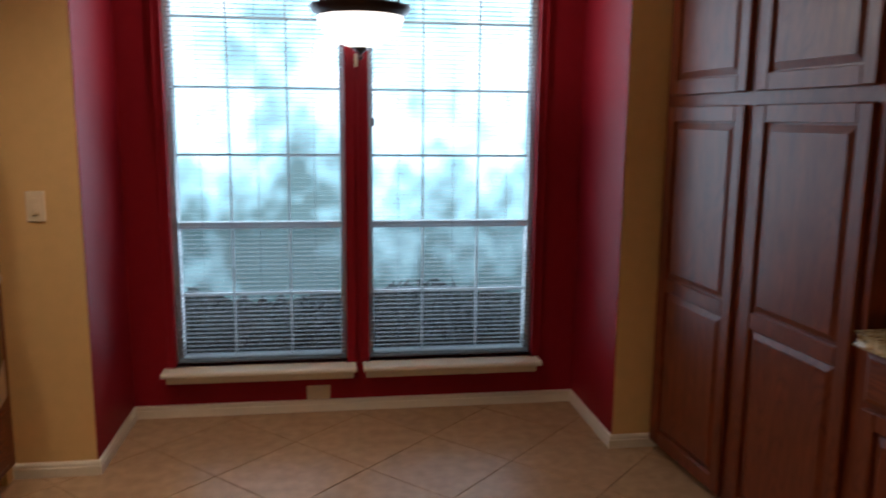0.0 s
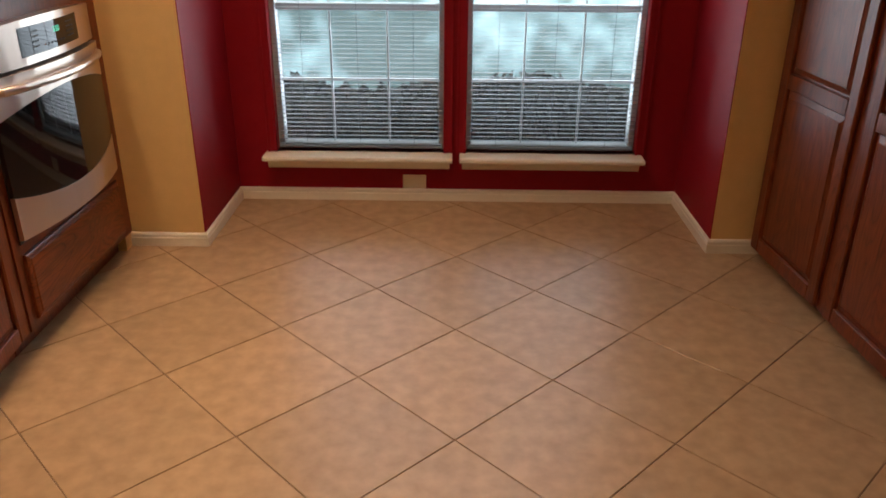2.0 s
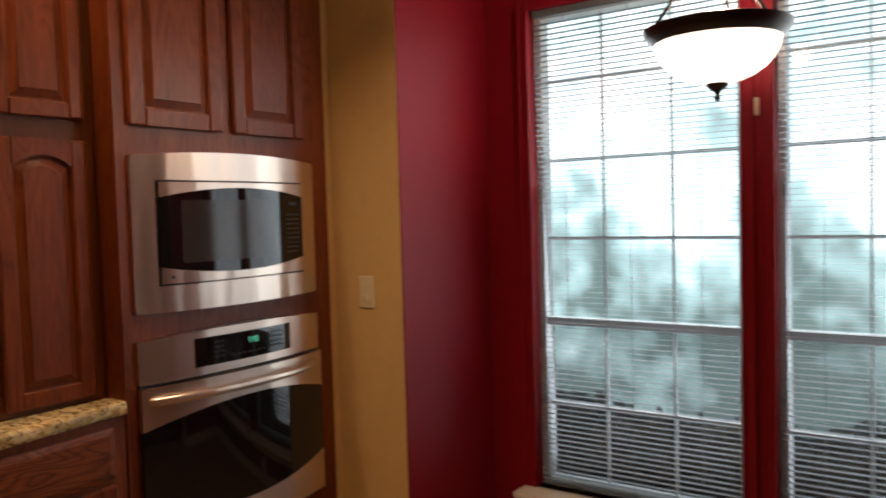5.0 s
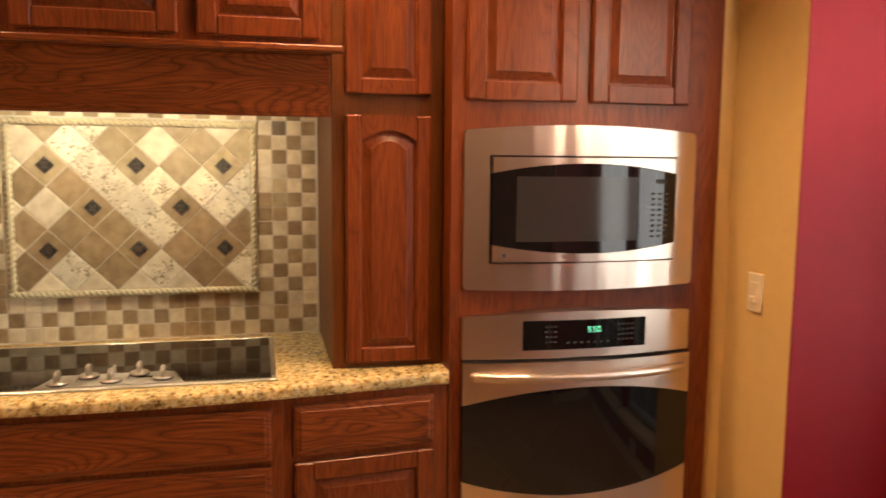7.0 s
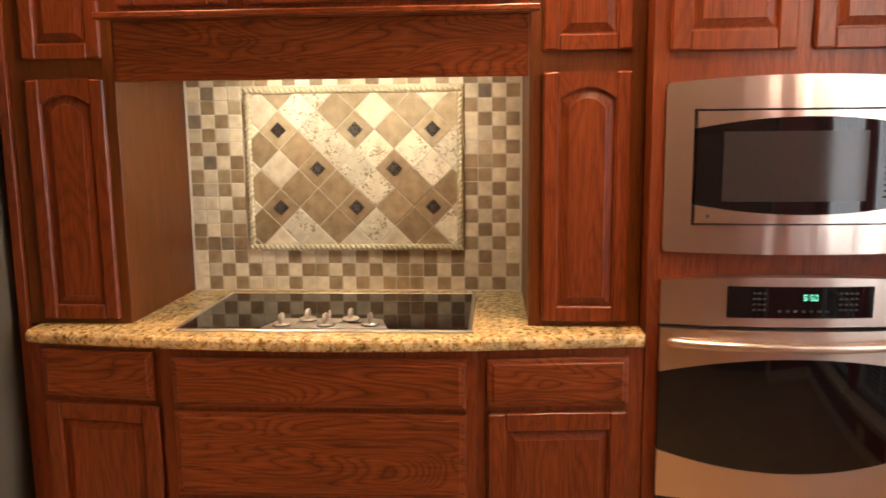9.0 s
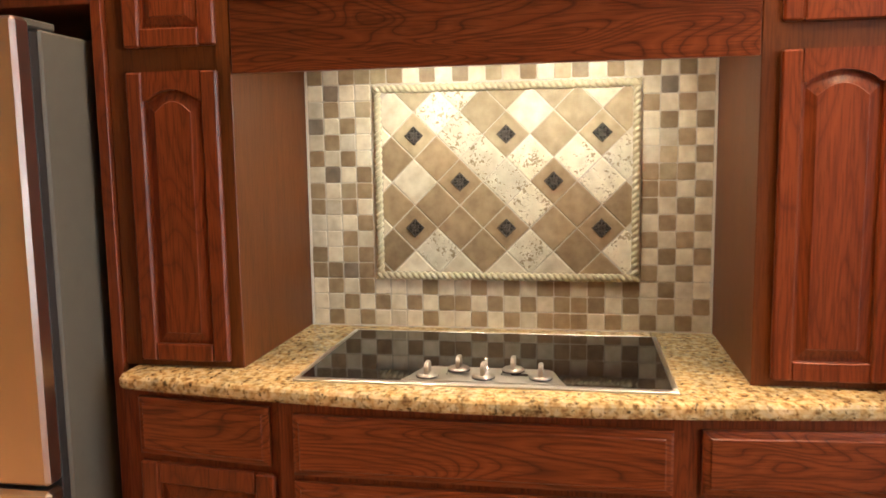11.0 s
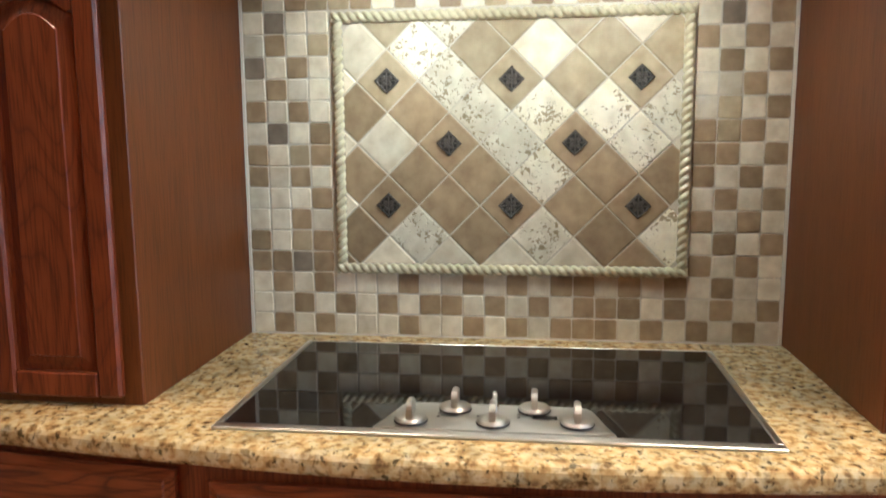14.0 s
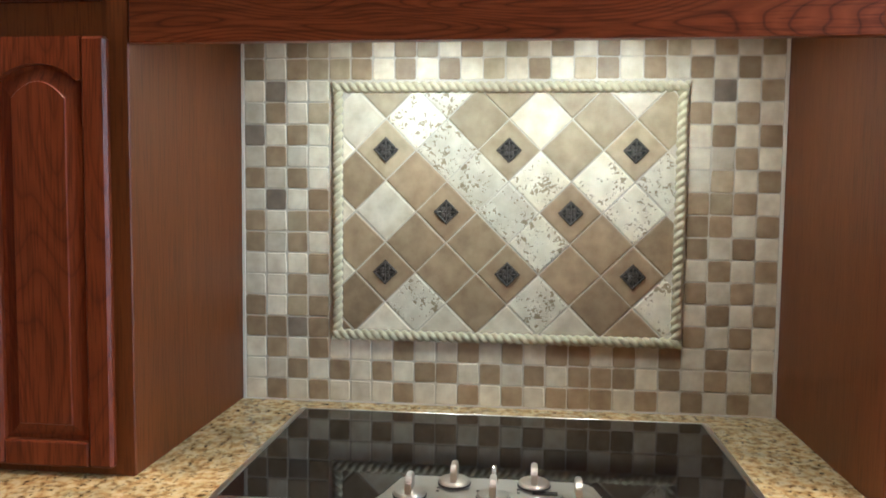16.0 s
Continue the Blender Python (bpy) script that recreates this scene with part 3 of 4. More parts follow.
# ---- doors and drawer fronts; each faces +x, its back at x = 0, its lower corner at y, z = 0 ----
def door(parent, y, z, w, h, x=0.0, arch=0.0, rail=0.055, name="door", rails=(), handle=False):
    """A raised-panel door: a bevelled frame and a fielded panel in it; rails: heights of middle rails."""
    th, n = 0.020, 12
    d = new(name)
    d.parent, d.location = parent, (x, y, z)
    gaps = [rail] + [r for c in rails for r in (c - 0.03, c + 0.03)] + [h - rail]
    frame_bm = bmesh.new()
    e = 0.0055
    box(frame_bm, (0, 0, 0), (th, rail, h), e)
    box(frame_bm, (0, w - rail, 0), (th, w, h), e)
    box(frame_bm, (0, rail, 0), (th - 0.0012, w - rail, rail), 0.003)
    for c in rails:
        box(frame_bm, (0, rail, c - 0.03), (th - 0.0012, w - rail, c + 0.03), 0.003)
    if arch:
        pts = [(rail, h), (rail, h - rail - arch)]
        for k in range(n + 1):
            u = k / n
            pts.append((rail + 0.008 + (w - 2 * rail - 0.016) * u, h - rail - arch + arch * math.sin(math.pi * u) ** 0.7))
        pts += [(w - rail, h - rail - arch), (w - rail, h)]
        prism(frame_bm, pts, 0, th - 0.0012)
    else:
        box(frame_bm, (0, rail, h - rail), (th - 0.0012, w - rail, h), 0.003)
    part("frame", frame_bm, OAK_V, d)
    for i in range(0, len(gaps), 2):
        z0, z1 = gaps[i] - 0.004, gaps[i + 1] + 0.004
        a = arch if (arch and i == len(gaps) - 2) else 0
        pan = bmesh.new()

        def loop(inset, depth):
            y0, y1, b0, b1 = rail - 0.004 + inset, w - rail + 0.004 - inset, z0 + inset, z1 - inset
            pts = [(y0, b0), (y1, b0)]
            if a:
                pts += [(y1, b1 - a)] + [(y1 - 0.004 - (y1 - y0 - 0.008) * k / n, b1 - a + a * math.sin(math.pi * k / n) ** 0.7) for k in range(1, n)] + [(y0, b1 - a)]
            else:
                pts += [(y1, b1), (y0, b1)]
            return [pan.verts.new((depth, p, q)) for p, q in pts]
        rings = [loop(0, 0.001), loop(0, 0.006), loop(0.011, 0.005), loop(0.033, 0.0145), loop(0.0345, 0.0172)]
        for r0, r1 in zip(rings, rings[1:]):
            for k in range(len(r0)):
                pan.faces.new((r0[k - 1], r0[k], r1[k], r1[k - 1]))
        pan.faces.new(rings[-1]), pan.faces.new(rings[0])
        part("panel", pan, OAK_V, d)
    return d


def drawer_front(parent, y, z, w, h, x=0.0):
    bm = bmesh.new()
    rings = []
    for inset, depth in ((0, 0), (0, 0.011), (0.006, 0.014), (0.016, 0.0165), (0.019, 0.020)):
        rings.append([bm.verts.new((depth, a, b)) for a, b in ((inset, inset), (w - inset, inset), (w - inset, h - inset), (inset, h - inset))])
    for a, b in zip(rings, rings[1:]):
        for k in range(4):
            bm.faces.new((a[k - 1], a[k], b[k], b[k - 1]))
    bm.faces.new(rings[0]), bm.faces.new(rings[-1])
    o = part("drawer_front", bm, OAK_H, parent)
    o.location = (x, y, z)
    return o


def framed(name, at, size, label, category, group="", toe=0.0, material=None):
    """A cabinet: an Empty at its base corner and a carcass with a softened front."""
    c = holder(name, at, label, category, group)
    bm = bmesh.new()
    d, w, h = size
    if toe:
        prism(bm, [(0, 0), (d - 0.075, 0), (d - 0.075, toe), (d, toe), (d, h), (0, h)], 0, w, "y")
    else:
        box(bm, (0, 0, 0), (d, w, h), 0.002)
    part("body", bm, material or OAK_V, c)
    return c


# wall-oven cabinet
OVX = 0.638
ov = framed("oven_cabinet", (0, 1.605, 0), (OVX, 0.885, 2.44), "tall stained oak cabinet that houses the microwave and the oven", "cabinet", toe=0.10)
door(ov, 0.043, 1.730, 0.344, 0.66, OVX)
door(ov, 0.433, 1.730, 0.330, 0.66, OVX)
drawer_front(ov, 0.043, 0.13, 0.755, 0.235, OVX)

# base cabinets: the middle one stands forward, its neighbours lead back from it at an angle
def base_unit(y0, y1, xa, xb, label):
    c = holder("base_cabinet", (0, y0, 0), label, "cabinet", "base cabinets")
    w = y1 - y0
    bm = bmesh.new()
    prism(bm, [(0.002, 0), (xa, 0), (xb, w), (0.002, w)], 0.10, 0.872, "z")
    prism(bm, [(0.002, 0.001), (min(xa, xb) - 0.07, 0.001), (min(xa, xb) - 0.07, w - 0.001), (0.002, w - 0.001)], 0, 0.0995, "z")
    part("body", bm, OAK_V, c)
    return c, math.atan2(xb - xa, w)


def on_front(c, maker, slope, xa, y, *size, **kw):
    o = maker(c, y, *size, x=xa + math.tan(slope) * y, **kw)
    o.rotation_euler = (0, 0, -slope)
    return o


b1, a1 = base_unit(-0.305, 0.146, 0.620, 0.672, "stained oak base cabinet, drawer over door, beside the refrigerator")
on_front(b1, drawer_front, a1, 0.620, 0.048, 0.705, 0.376, 0.152)
on_front(b1, door, a1, 0.620, 0.048, 0.115, 0.388, 0.572)
b2, a2 = base_unit(0.147, 1.102, 0.690, 0.690, "wide stained oak base cabinet of deep drawers under the cooktop")
drawer_front(b2, 0.037, 0.697, 0.888, 0.152, 0.690)
drawer_front(b2, 0.037, 0.412, 0.888, 0.268, 0.690)
drawer_front(b2, 0.037, 0.120, 0.888, 0.274, 0.690)
b3, a3 = base_unit(1.103, 1.603, 0.676, 0.632, "stained oak base cabinet, drawer over door, beside the ovens")
on_front(b3, drawer_front, a3, 0.676, 0.032, 0.698, 0.422, 0.150)
on_front(b3, door, a3, 0.676, 0.032, 0.115, 0.422, 0.564)


# granite top with a bullnose and a bowed-out middle
def countertop(name, outline, z0, z1, label):
    top = holder(name, (0, 0, z0), label, "countertop")
    h, bm = z1 - z0, bmesh.new()
    n = len(outline)
    rings = []
    for off, z in ((-0.016, 0), (-0.006, 0.003), (-0.001, 0.010), (0, h / 2), (-0.001, h - 0.010), (-0.006, h - 0.003), (-0.016, h)):
        ring = []
        for k in range(n):
            x, y, round_it = outline[k]
            xp, yp, _ = outline[k - 1]
            xn, yn, _ = outline[(k + 1) % n]
            d = (Vector((xn - xp, yn - yp))).normalized()
            nrm = Vector((d.y, -d.x))
            o = off if round_it else 0
            ring.append(bm.verts.new((x + nrm.x * o, y + nrm.y * o, z)))
        rings.append(ring)
    for a, b in zip(rings, rings[1:]):
        for k in range(n):
            bm.faces.new((a[k - 1], a[k], b[k], b[k - 1]))
    bm.faces.new(rings[0]), bm.faces.new(rings[-1])
    part("slab", bm, GRANITE, top)
    return top


line = [(0.0, -0.305, 0), (0.58, -0.305, 0), (0.615, -0.316, 1), (0.640, -0.306, 1), (0.652, -0.280, 1)]
for k in range(17):
    y = -0.24 + 1.79 * k / 16
    line.append((0.645 + 0.087 * math.sin(math.pi * (y + 0.32) / 1.92), y, 1))
line += [(0.656, 1.580, 1), (0.654, 1.598, 1), (0.646, 1.603, 1), (0.638, 1.6035, 0), (0.0, 1.6035, 0)]
countertop("countertop", [(x, y, r) for x, y, r in line], 0.874, 0.914, "polished gold and black speckled granite worktop with a bullnose edge")

# columns that stand on the worktop at both sides of the cooktop
CX = 0.545


def column(y0, y1, dy0, dy1, label):
    c = framed("wall_cabinet", (0, y0, 0.9145), (CX, y1 - y0, 2.44 - 0.9145), label, "cabinet", "cabinet columns", material=VENEER)
    door(c, dy0 - y0, 0.018, dy1 - dy0, 0.752, CX, arch=0.028, rail=0.046)
    door(c, dy0 - y0, 1.745 - 0.9145, dy1 - dy0, 0.66, CX, rail=0.046)
    return c


column(-0.340, -0.003, -0.285, -0.035, "narrow stained oak cabinet column with an arched door on the worktop")
column(1.262, 1.603, 1.302, 1.562, "narrow stained oak cabinet column with an arched door beside the ovens")

# cabinets and hood front above the cooktop
up = framed("hood_cabinet", (0, 0.0, 1.875), (0.565, 1.260, 0.565), "stained oak wall cabinet with three doors above the cooktop", "cabinet")
for y, w in ((0.032, 0.336), (0.418, 0.420), (0.890, 0.340)):
    door(up, y, 0.018, w, 0.53, 0.565)
hood = holder("range_hood", (0, 0.0, 1.675), "stained oak hood front with a projecting shelf above the cooktop", "range hood")
part("valance", boxes(((0.527, 0, 0), (0.549, 1.260, 0.180)), bevel=0.002), OAK_H, hood)
part("shelf", boxes(((0.0, 0.0005, 0.180), (0.575, 1.2595, 0.1995)), ((0.5752, -0.030, 0.181), (0.610, 1.290, 0.1985)), bevel=0.003), OAK_H, hood)
part("liner", boxes(((0.004, 0.002, 0.150), (0.526, 1.258, 0.178)), bevel=0.002), STEEL_H, hood, "steel underside of the hood")
for hy in (0.42, 0.86):
    part("hood_light", lathe(bmesh.new(), [(0.001, 0.146), (0.032, 0.146), (0.034, 0.149)], 24, (0.2, hy, 0)), glow("hood_lens_lit", (1.0, 0.9, 0.65), 8.0) if hy < 0.5 else bpy.data.materials["hood_lens_lit"], hood, "lit lens")


# ---- cooktop ----
def cooktop():
    c = holder("cooktop", (0.082, 0.165, 0.914), "black glass electric cooktop with a steel frame and control plate", "cooktop")
    D, W = 0.560, 0.925
    fr = bmesh.new()
    for lo, hi in (((0.004, 0, 0), (0.010, W, 0.0055)), ((D - 0.022, 0, 0), (D, W, 0.006)), ((0.010, 0, 0), (D - 0.022, 0.013, 0.006)), ((0.010, W - 0.013, 0), (D - 0.022, W, 0.006))):
        box(fr, lo, hi, 0.002)
    part("frame", fr, STEEL_TOP, c, "brushed steel frame")
    part("glass", boxes(((0.0105, 0.0135, 0.0005), (D - 0.0225, W - 0.0135, 0.005))), BLACK_GLASS, c, "black ceramic glass")
    pl = bmesh.new()
    pts = [(D - 0.021, 0.272), (D - 0.060, 0.286), (D - 0.130, 0.304), (D - 0.142, 0.314), (D - 0.147, 0.330), (D - 0.147, 0.612), (D - 0.142, 0.627), (D - 0.130, 0.637), (D - 0.060, 0.655), (D - 0.021, 0.668)]
    prism(pl, pts, 0.0051, 0.0085, "z")
    part("control_plate", pl, STEEL_TOP, c, "brushed steel control plate")
    for kx, ky in ((0.508, 0.331), (0.446, 0.400), (0.505, 0.469), (0.440, 0.537), (0.498, 0.608)):
        k = new("knob")
        k.parent, k.location = c, (kx, ky, 0.0086)
        part("base_ring", lathe(bmesh.new(), [(0.024, 0), (0.0285, 0.001), (0.0285, 0.0035), (0.024, 0.004)], 28), DARK, k, "black base ring", True)
        part("dial", lathe(bmesh.new(), [(0.027, 0.0036), (0.0275, 0.006), (0.025, 0.0095), (0.014, 0.0115), (0.010, 0.012)], 28), STEEL_TOP, k, "brushed steel dial", True)
        grip = bmesh.new()
        prism(grip, [(-0.024, 0.009), (0.024, 0.009), (0.021, 0.030), (0.014, 0.038), (-0.014, 0.038), (-0.021, 0.030)], -0.0055, 0.0055, "y")
        bmesh.ops.bevel(grip, geom=grip.edges[:], offset=0.002, segments=2, affect="EDGES")
        part("grip", grip, STEEL_TOP, k, "steel grip")
    k = new("knob")
    k.parent, k.location = c, (0.434, 0.468, 0.0086)
    part("grip", lathe(bmesh.new(), [(0.008, 0), (0.008, 0.006), (0.005, 0.010), (0.005, 0.030), (0.002, 0.032)], 16), CHROME, k, "small chrome post", True)
    part("indicator_lens", boxes(((0.462, 0.534, 0.0086), (0.478, 0.576, 0.0095))), BLACK_GLASS, c, "black indicator lens")
    mk = bmesh.new()
    for mx, my in ((0.462, 0.372), (0.478, 0.372), (0.462, 0.402), (0.470, 0.440), (0.455, 0.508), (0.470, 0.508)):
        box(mk, (mx, my, 0.0086), (mx + 0.006, my + 0.005, 0.0089))
    part("marking", mk, DARK, c, "small unreadable dark markings")["kind"] = "stuff"
    return c


cooktop()


# ---- microwave and oven; both fronts bow outwards ----
def bow(u, depth):
    """How far a front of width 1 bulges at u."""
    return depth * (1 - (2 * u - 1) ** 2)


def bowed(bm, y0, y1, lo, hi, x0, depth, W, thick=0.0, n=20, back=None):
    """A sheet from y0 to y1 that follows the bulge of a front of width W; lo and hi: its lower and upper edge as functions of y/W or numbers."""
    f = lambda v, u: v(u) if callable(v) else v
    fr, bk = [], []
    for k in range(n + 1):
        y = y0 + (y1 - y0) * k / n
        u = y / W
        x = x0 + bow(u, depth)
        b = back if back is not None else x - thick
        fr.append((bm.verts.new((x, y, f(lo, u))), bm.verts.new((x, y, f(hi, u)))))
        bk.append((bm.verts.new((b, y, f(lo, u))), bm.verts.new((b, y, f(hi, u)))))
    for k in range(n):
        bm.faces.new((fr[k][0], fr[k + 1][0], fr[k + 1][1], fr[k][1]))
        bm.faces.new((bk[k][0], bk[k + 1][0], bk[k + 1][1], bk[k][1]))
        bm.faces.new((fr[k][1], fr[k + 1][1], bk[k + 1][1], bk[k][1]))
        bm.faces.new((fr[k][0], fr[k + 1][0], bk[k + 1][0], bk[k][0]))
    for k in (0, n):
        bm.faces.new((fr[k][0], fr[k][1], bk[k][1], bk[k][0]))
    return bm


def microwave():
    W, H = 0.760, 0.487
    m = holder("microwave", (OVX, 1.642, 1.161), "built-in brushed steel microwave with a bowed front and black glass", "microwave")
    R = 0.012

    def corner(u):
        """How far the rounded corners draw the edge in at u."""
        d = min(u, 1 - u) * W
        return R - math.sqrt(max(0.0, R * R - (R - d) ** 2)) if d < R else 0.0
    top = lambda u: H - 0.006 + bow(u, 0.018) - corner(u)
    bot = lambda u: 0.004 - bow(u, 0.006) + corner(u)
    trim = bmesh.new()
    bowed(trim, 0.0, W, 0.408, top, 0.012, 0.034, W, back=0.0, n=190)
    bowed(trim, 0.0, W, bot, 0.082, 0.012, 0.034, W, back=0.0, n=190)
    bowed(trim, 0.0, 0.076, 0.082, 0.408, 0.012, 0.034, W, back=0.0, n=5)
    bowed(trim, W - 0.070, W, 0.082, 0.408, 0.012, 0.034, W, back=0.0, n=5)
    part("trim_frame", trim, STEEL_H, m, "wide brushed steel trim", True)
    part("recess", boxes(((0.001, 0.077, 0.083), (0.004, W - 0.071, 0.407))), DARK, m)
    y0, y1 = 0.084, W - 0.076
    gl_hi = lambda u: 0.355 + bow((u * W - y0) / (y1 - y0), 0.030)
    gl_lo = lambda u: 0.140 - bow((u * W - y0) / (y1 - y0), 0.028)
    dm = bmesh.new()
    bowed(dm, y0, y1, gl_hi, 0.402, 0.014, 0.044, W, back=0.005)
    part("door_top", dm, STEEL_H, m, "brushed steel upper door strip", True)
    dm = bmesh.new()
    bowed(dm, y0, y1, 0.088, gl_lo, 0.014, 0.044, W, back=0.005)
    part("door_bottom", dm, STEEL_H, m, "brushed steel lower door strip", True)
    dg = bmesh.new()
    bowed(dg, y0, y1, gl_lo, gl_hi, 0.012, 0.044, W, back=0.005)
    part("door_glass", dg, BLACK_GLASS, m, "black glass", True)
    wv = bmesh.new()
    bowed(wv, 0.155, 0.545, 0.150, 0.345, 0.0126, 0.044, W, thick=0.0004)
    part("viewing_window", wv, SMOKED, m, "grey screened viewing window", True)
    kp = bmesh.new()
    for r in range(9):
        for c in range(3):
            yy, zz = 0.594 + c * 0.024, 0.158 + r * 0.0165
            if zz < 0.315:
                x = 0.0126 + bow(yy / W, 0.044)
                box(kp, (x, yy, zz), (x + 0.0006, yy + 0.013, zz + 0.006))
    part("keypad", kp, INK, m, "pale unreadable key markings")["kind"] = "stuff"
    x = 0.0126 + bow(0.62 / W, 0.044)
    part("display", boxes(((x, 0.598, 0.325), (x + 0.0008, 0.645, 0.338))), INK, m, "dim display")
    part("badge", lathe(bmesh.new(), [(0.006, 0.016 + bow(0.12 / W, 0.044) - 0.003), (0.006, 0.0145 + bow(0.12 / W, 0.044))], 16, (0, 0.120, 0.108), "x"), INK, m, "small round badge")
    return m


microwave()


def wall_oven():
    W = 0.760
    o = holder("wall_oven", (OVX, 1.642, 0.40), "built-in brushed steel wall oven with a bowed black glass door", "oven")
    top = lambda u: 0.680 + bow(u, 0.014)
    fas = bmesh.new()
    bowed(fas, 0, W, 0.550, top, 0.012, 0.040, W, back=0.0)
    part("control_panel", fas, STEEL_H, o, "brushed steel control panel", True)
    disp = bmesh.new()
    bowed(disp, 0.182, 0.592, 0.576, 0.668, 0.0126, 0.040, W, thick=0.0004)
    part("display", disp, BLACK_GLASS, o, "black glass display panel", True)
    clock = bmesh.new()
    x = 0.0132 + bow(0.41 / W, 0.040)
    segs = {"5": "afgcd", "0": "abcdef"}
    bars = {"a": ((0, 0.015), (0.009, 0.0172)), "g": ((0, 0.0075), (0.009, 0.0097)), "d": ((0, 0), (0.009, 0.0022)), "f": ((0, 0.0097), (0.0022, 0.015)),
            "b": ((0.0068, 0.0097), (0.009, 0.015)), "c": ((0.0068, 0.0022), (0.009, 0.0075)), "e": ((0, 0.0022), (0.0022, 0.0075))}
    for ch, yy in (("5", 0.392), ("5", 0.410), ("0", 0.423)):
        for sg in segs[ch]:
            lo, hi = bars[sg]
            box(clock, (x, yy + lo[0], 0.628 + lo[1]), (x + 0.0005, yy + hi[0], 0.628 + hi[1]))
    for zz in (0.632, 0.640):
        box(clock, (x, 0.4045, zz), (x + 0.0005, 0.4065, zz + 0.002))
    part("clock", clock, CLOCK, o, "green lit clock digits")
    keys = bmesh.new()
    for yy in [0.252 + 0.014 * k for k in range(3)] + [0.492 + 0.015 * k for k in range(4)]:
        for zz in (0.598, 0.614, 0.630, 0.646):
            x = 0.0132 + bow(yy / W, 0.040)
            box(keys, (x, yy, zz), (x + 0.0004, yy + 0.009, zz + 0.005))
    for k in range(7):
        yy = 0.322 + 0.022 * k
        x = 0.0132 + bow(yy / W, 0.040)
        box(keys, (x, yy, 0.594), (x + 0.0004, yy + 0.010, 0.600))
    part("keypad", keys, INK, o, "pale unreadable key markings")["kind"] = "stuff"
    part("badge", lathe(bmesh.new(), [(0.007, 0.012), (0.007, 0.0165)], 16, (0.002, 0.045, 0.590), "x"), INK, o, "small round badge")
    part("recess", boxes(((0.0, 0.004, 0.002), (0.006, W - 0.004, 0.549))), DARK, o)
    d = new("door")
    d.parent = o
    gh = lambda u: 0.408 + bow(u, 0.052)
    gl = lambda u: 0.166 - bow(u, 0.052)
    up_ = bmesh.new()
    bowed(up_, 0, W, gh, 0.541, 0.024, 0.048, W, back=0.008)
    part("door_top", up_, STEEL_H, d, "brushed steel upper door band", True)
    lo_ = bmesh.new()
    bowed(lo_, 0, W, 0.020, gl, 0.024, 0.048, W, back=0.008)
    part("door_bottom", lo_, STEEL_H, d, "brushed steel lower door band", True)
    gls = bmesh.new()
    bowed(gls, 0, W, gl, gh, 0.022, 0.048, W, back=0.008)
    part("door_glass", gls, BLACK_GLASS, d, "black oven glass", True)
    pts = []
    for k in range(17):
        u = k / 16
        pts.append((0.050 + bow(0.04 + 0.92 * u, 0.048) + 0.018 * math.sin(math.pi * u) ** 0.5 - 0.018, 0.035 + 0.690 * u, 0.500))
    pts = [(0.026, 0.033, 0.500)] + pts + [(0.026, 0.727, 0.500)]
    part("handle", tube(bmesh.new(), pts, 0.0145, 14), STEEL_H, d, "curved brushed steel bar handle", True)
    return o


wall_oven()

# ---- fridge ----


def fridge():
    f = holder("refrigerator", (0.03, -0.405, 0), "steel french-door refrigerator with grey sides beside the cabinets", "refrigerator")
    part("body", boxes(((0, -0.905, 0.02), (0.685, 0, 1.775)), bevel=0.006), FRIDGE_GREY, f, "textured grey case")
    part("gasket", boxes(((0.6855, -0.900, 0.06), (0.715, -0.006, 1.768)), bevel=0.002), DARK, f, "dark door gasket")
    for y0, y1 in ((-0.450, 0.0), (-0.905, -0.455)):
        d = part("door", boxes(((0.7155, y0, 0.672), (0.775, y1, 1.795)), bevel=0.010), STEEL_V, f, "brushed steel door")
    part("freezer_drawer", boxes(((0.7155, -0.905, 0.07), (0.775, 0, 0.660)), bevel=0.010), STEEL_V, f, "brushed steel freezer drawer")
    part("handle", tube(bmesh.new(), [(0.776, -0.83, 0.60), (0.815, -0.81, 0.60), (0.822, -0.45, 0.60), (0.815, -0.10, 0.60), (0.776, -0.08, 0.60)], 0.011, 12), STEEL_H, f, "steel bar handle", True)
    for yy in (-0.425, -0.480):
        part("handle", tube(bmesh.new(), [(0.776, yy, 0.80), (0.815, yy, 0.82), (0.822, yy, 1.2), (0.815, yy, 1.62), (0.776, yy, 1.64)], 0.011, 12), STEEL_V, f, "steel bar handle", True)
    part("hinge_cover", boxes(((0.62, -0.06, 1.776), (0.73, -0.004, 1.796)), bevel=0.004), FRIDGE_GREY, f)
    part("badge", boxes(((0.7752, -0.110, 1.655), (0.777, -0.050, 1.675)), bevel=0.001), WHITE, f, "pale maker's plate")
    part("foot", boxes(((0.05, -0.87, 0), (0.62, -0.03, 0.02))), DARK, f)
    return f


fridge()
pan = framed("end_panel", (0, -0.373, 0), (0.560, 0.031, 2.44), "tall stained oak end panel between refrigerator and worktop", "cabinet")
fc = framed("fridge_cabinet", (0, -1.34, 1.86), (0.560, 0.965, 0.58), "stained oak cabinet above the refrigerator", "cabinet")
door(fc, 0.04, 0.05, 0.43, 0.50, 0.560)
door(fc, 0.495, 0.05, 0.43, 0.50, 0.560)

# ---- pantry and the base run beyond it, facing west ----
LEAN = radians(4)
PDIR, PIN = Vector((math.sin(LEAN), -math.cos(LEAN), 0)), Vector((-math.cos(LEAN), -math.sin(LEAN), 0))
PCORNER = Vector((3.394, 2.552, 0))


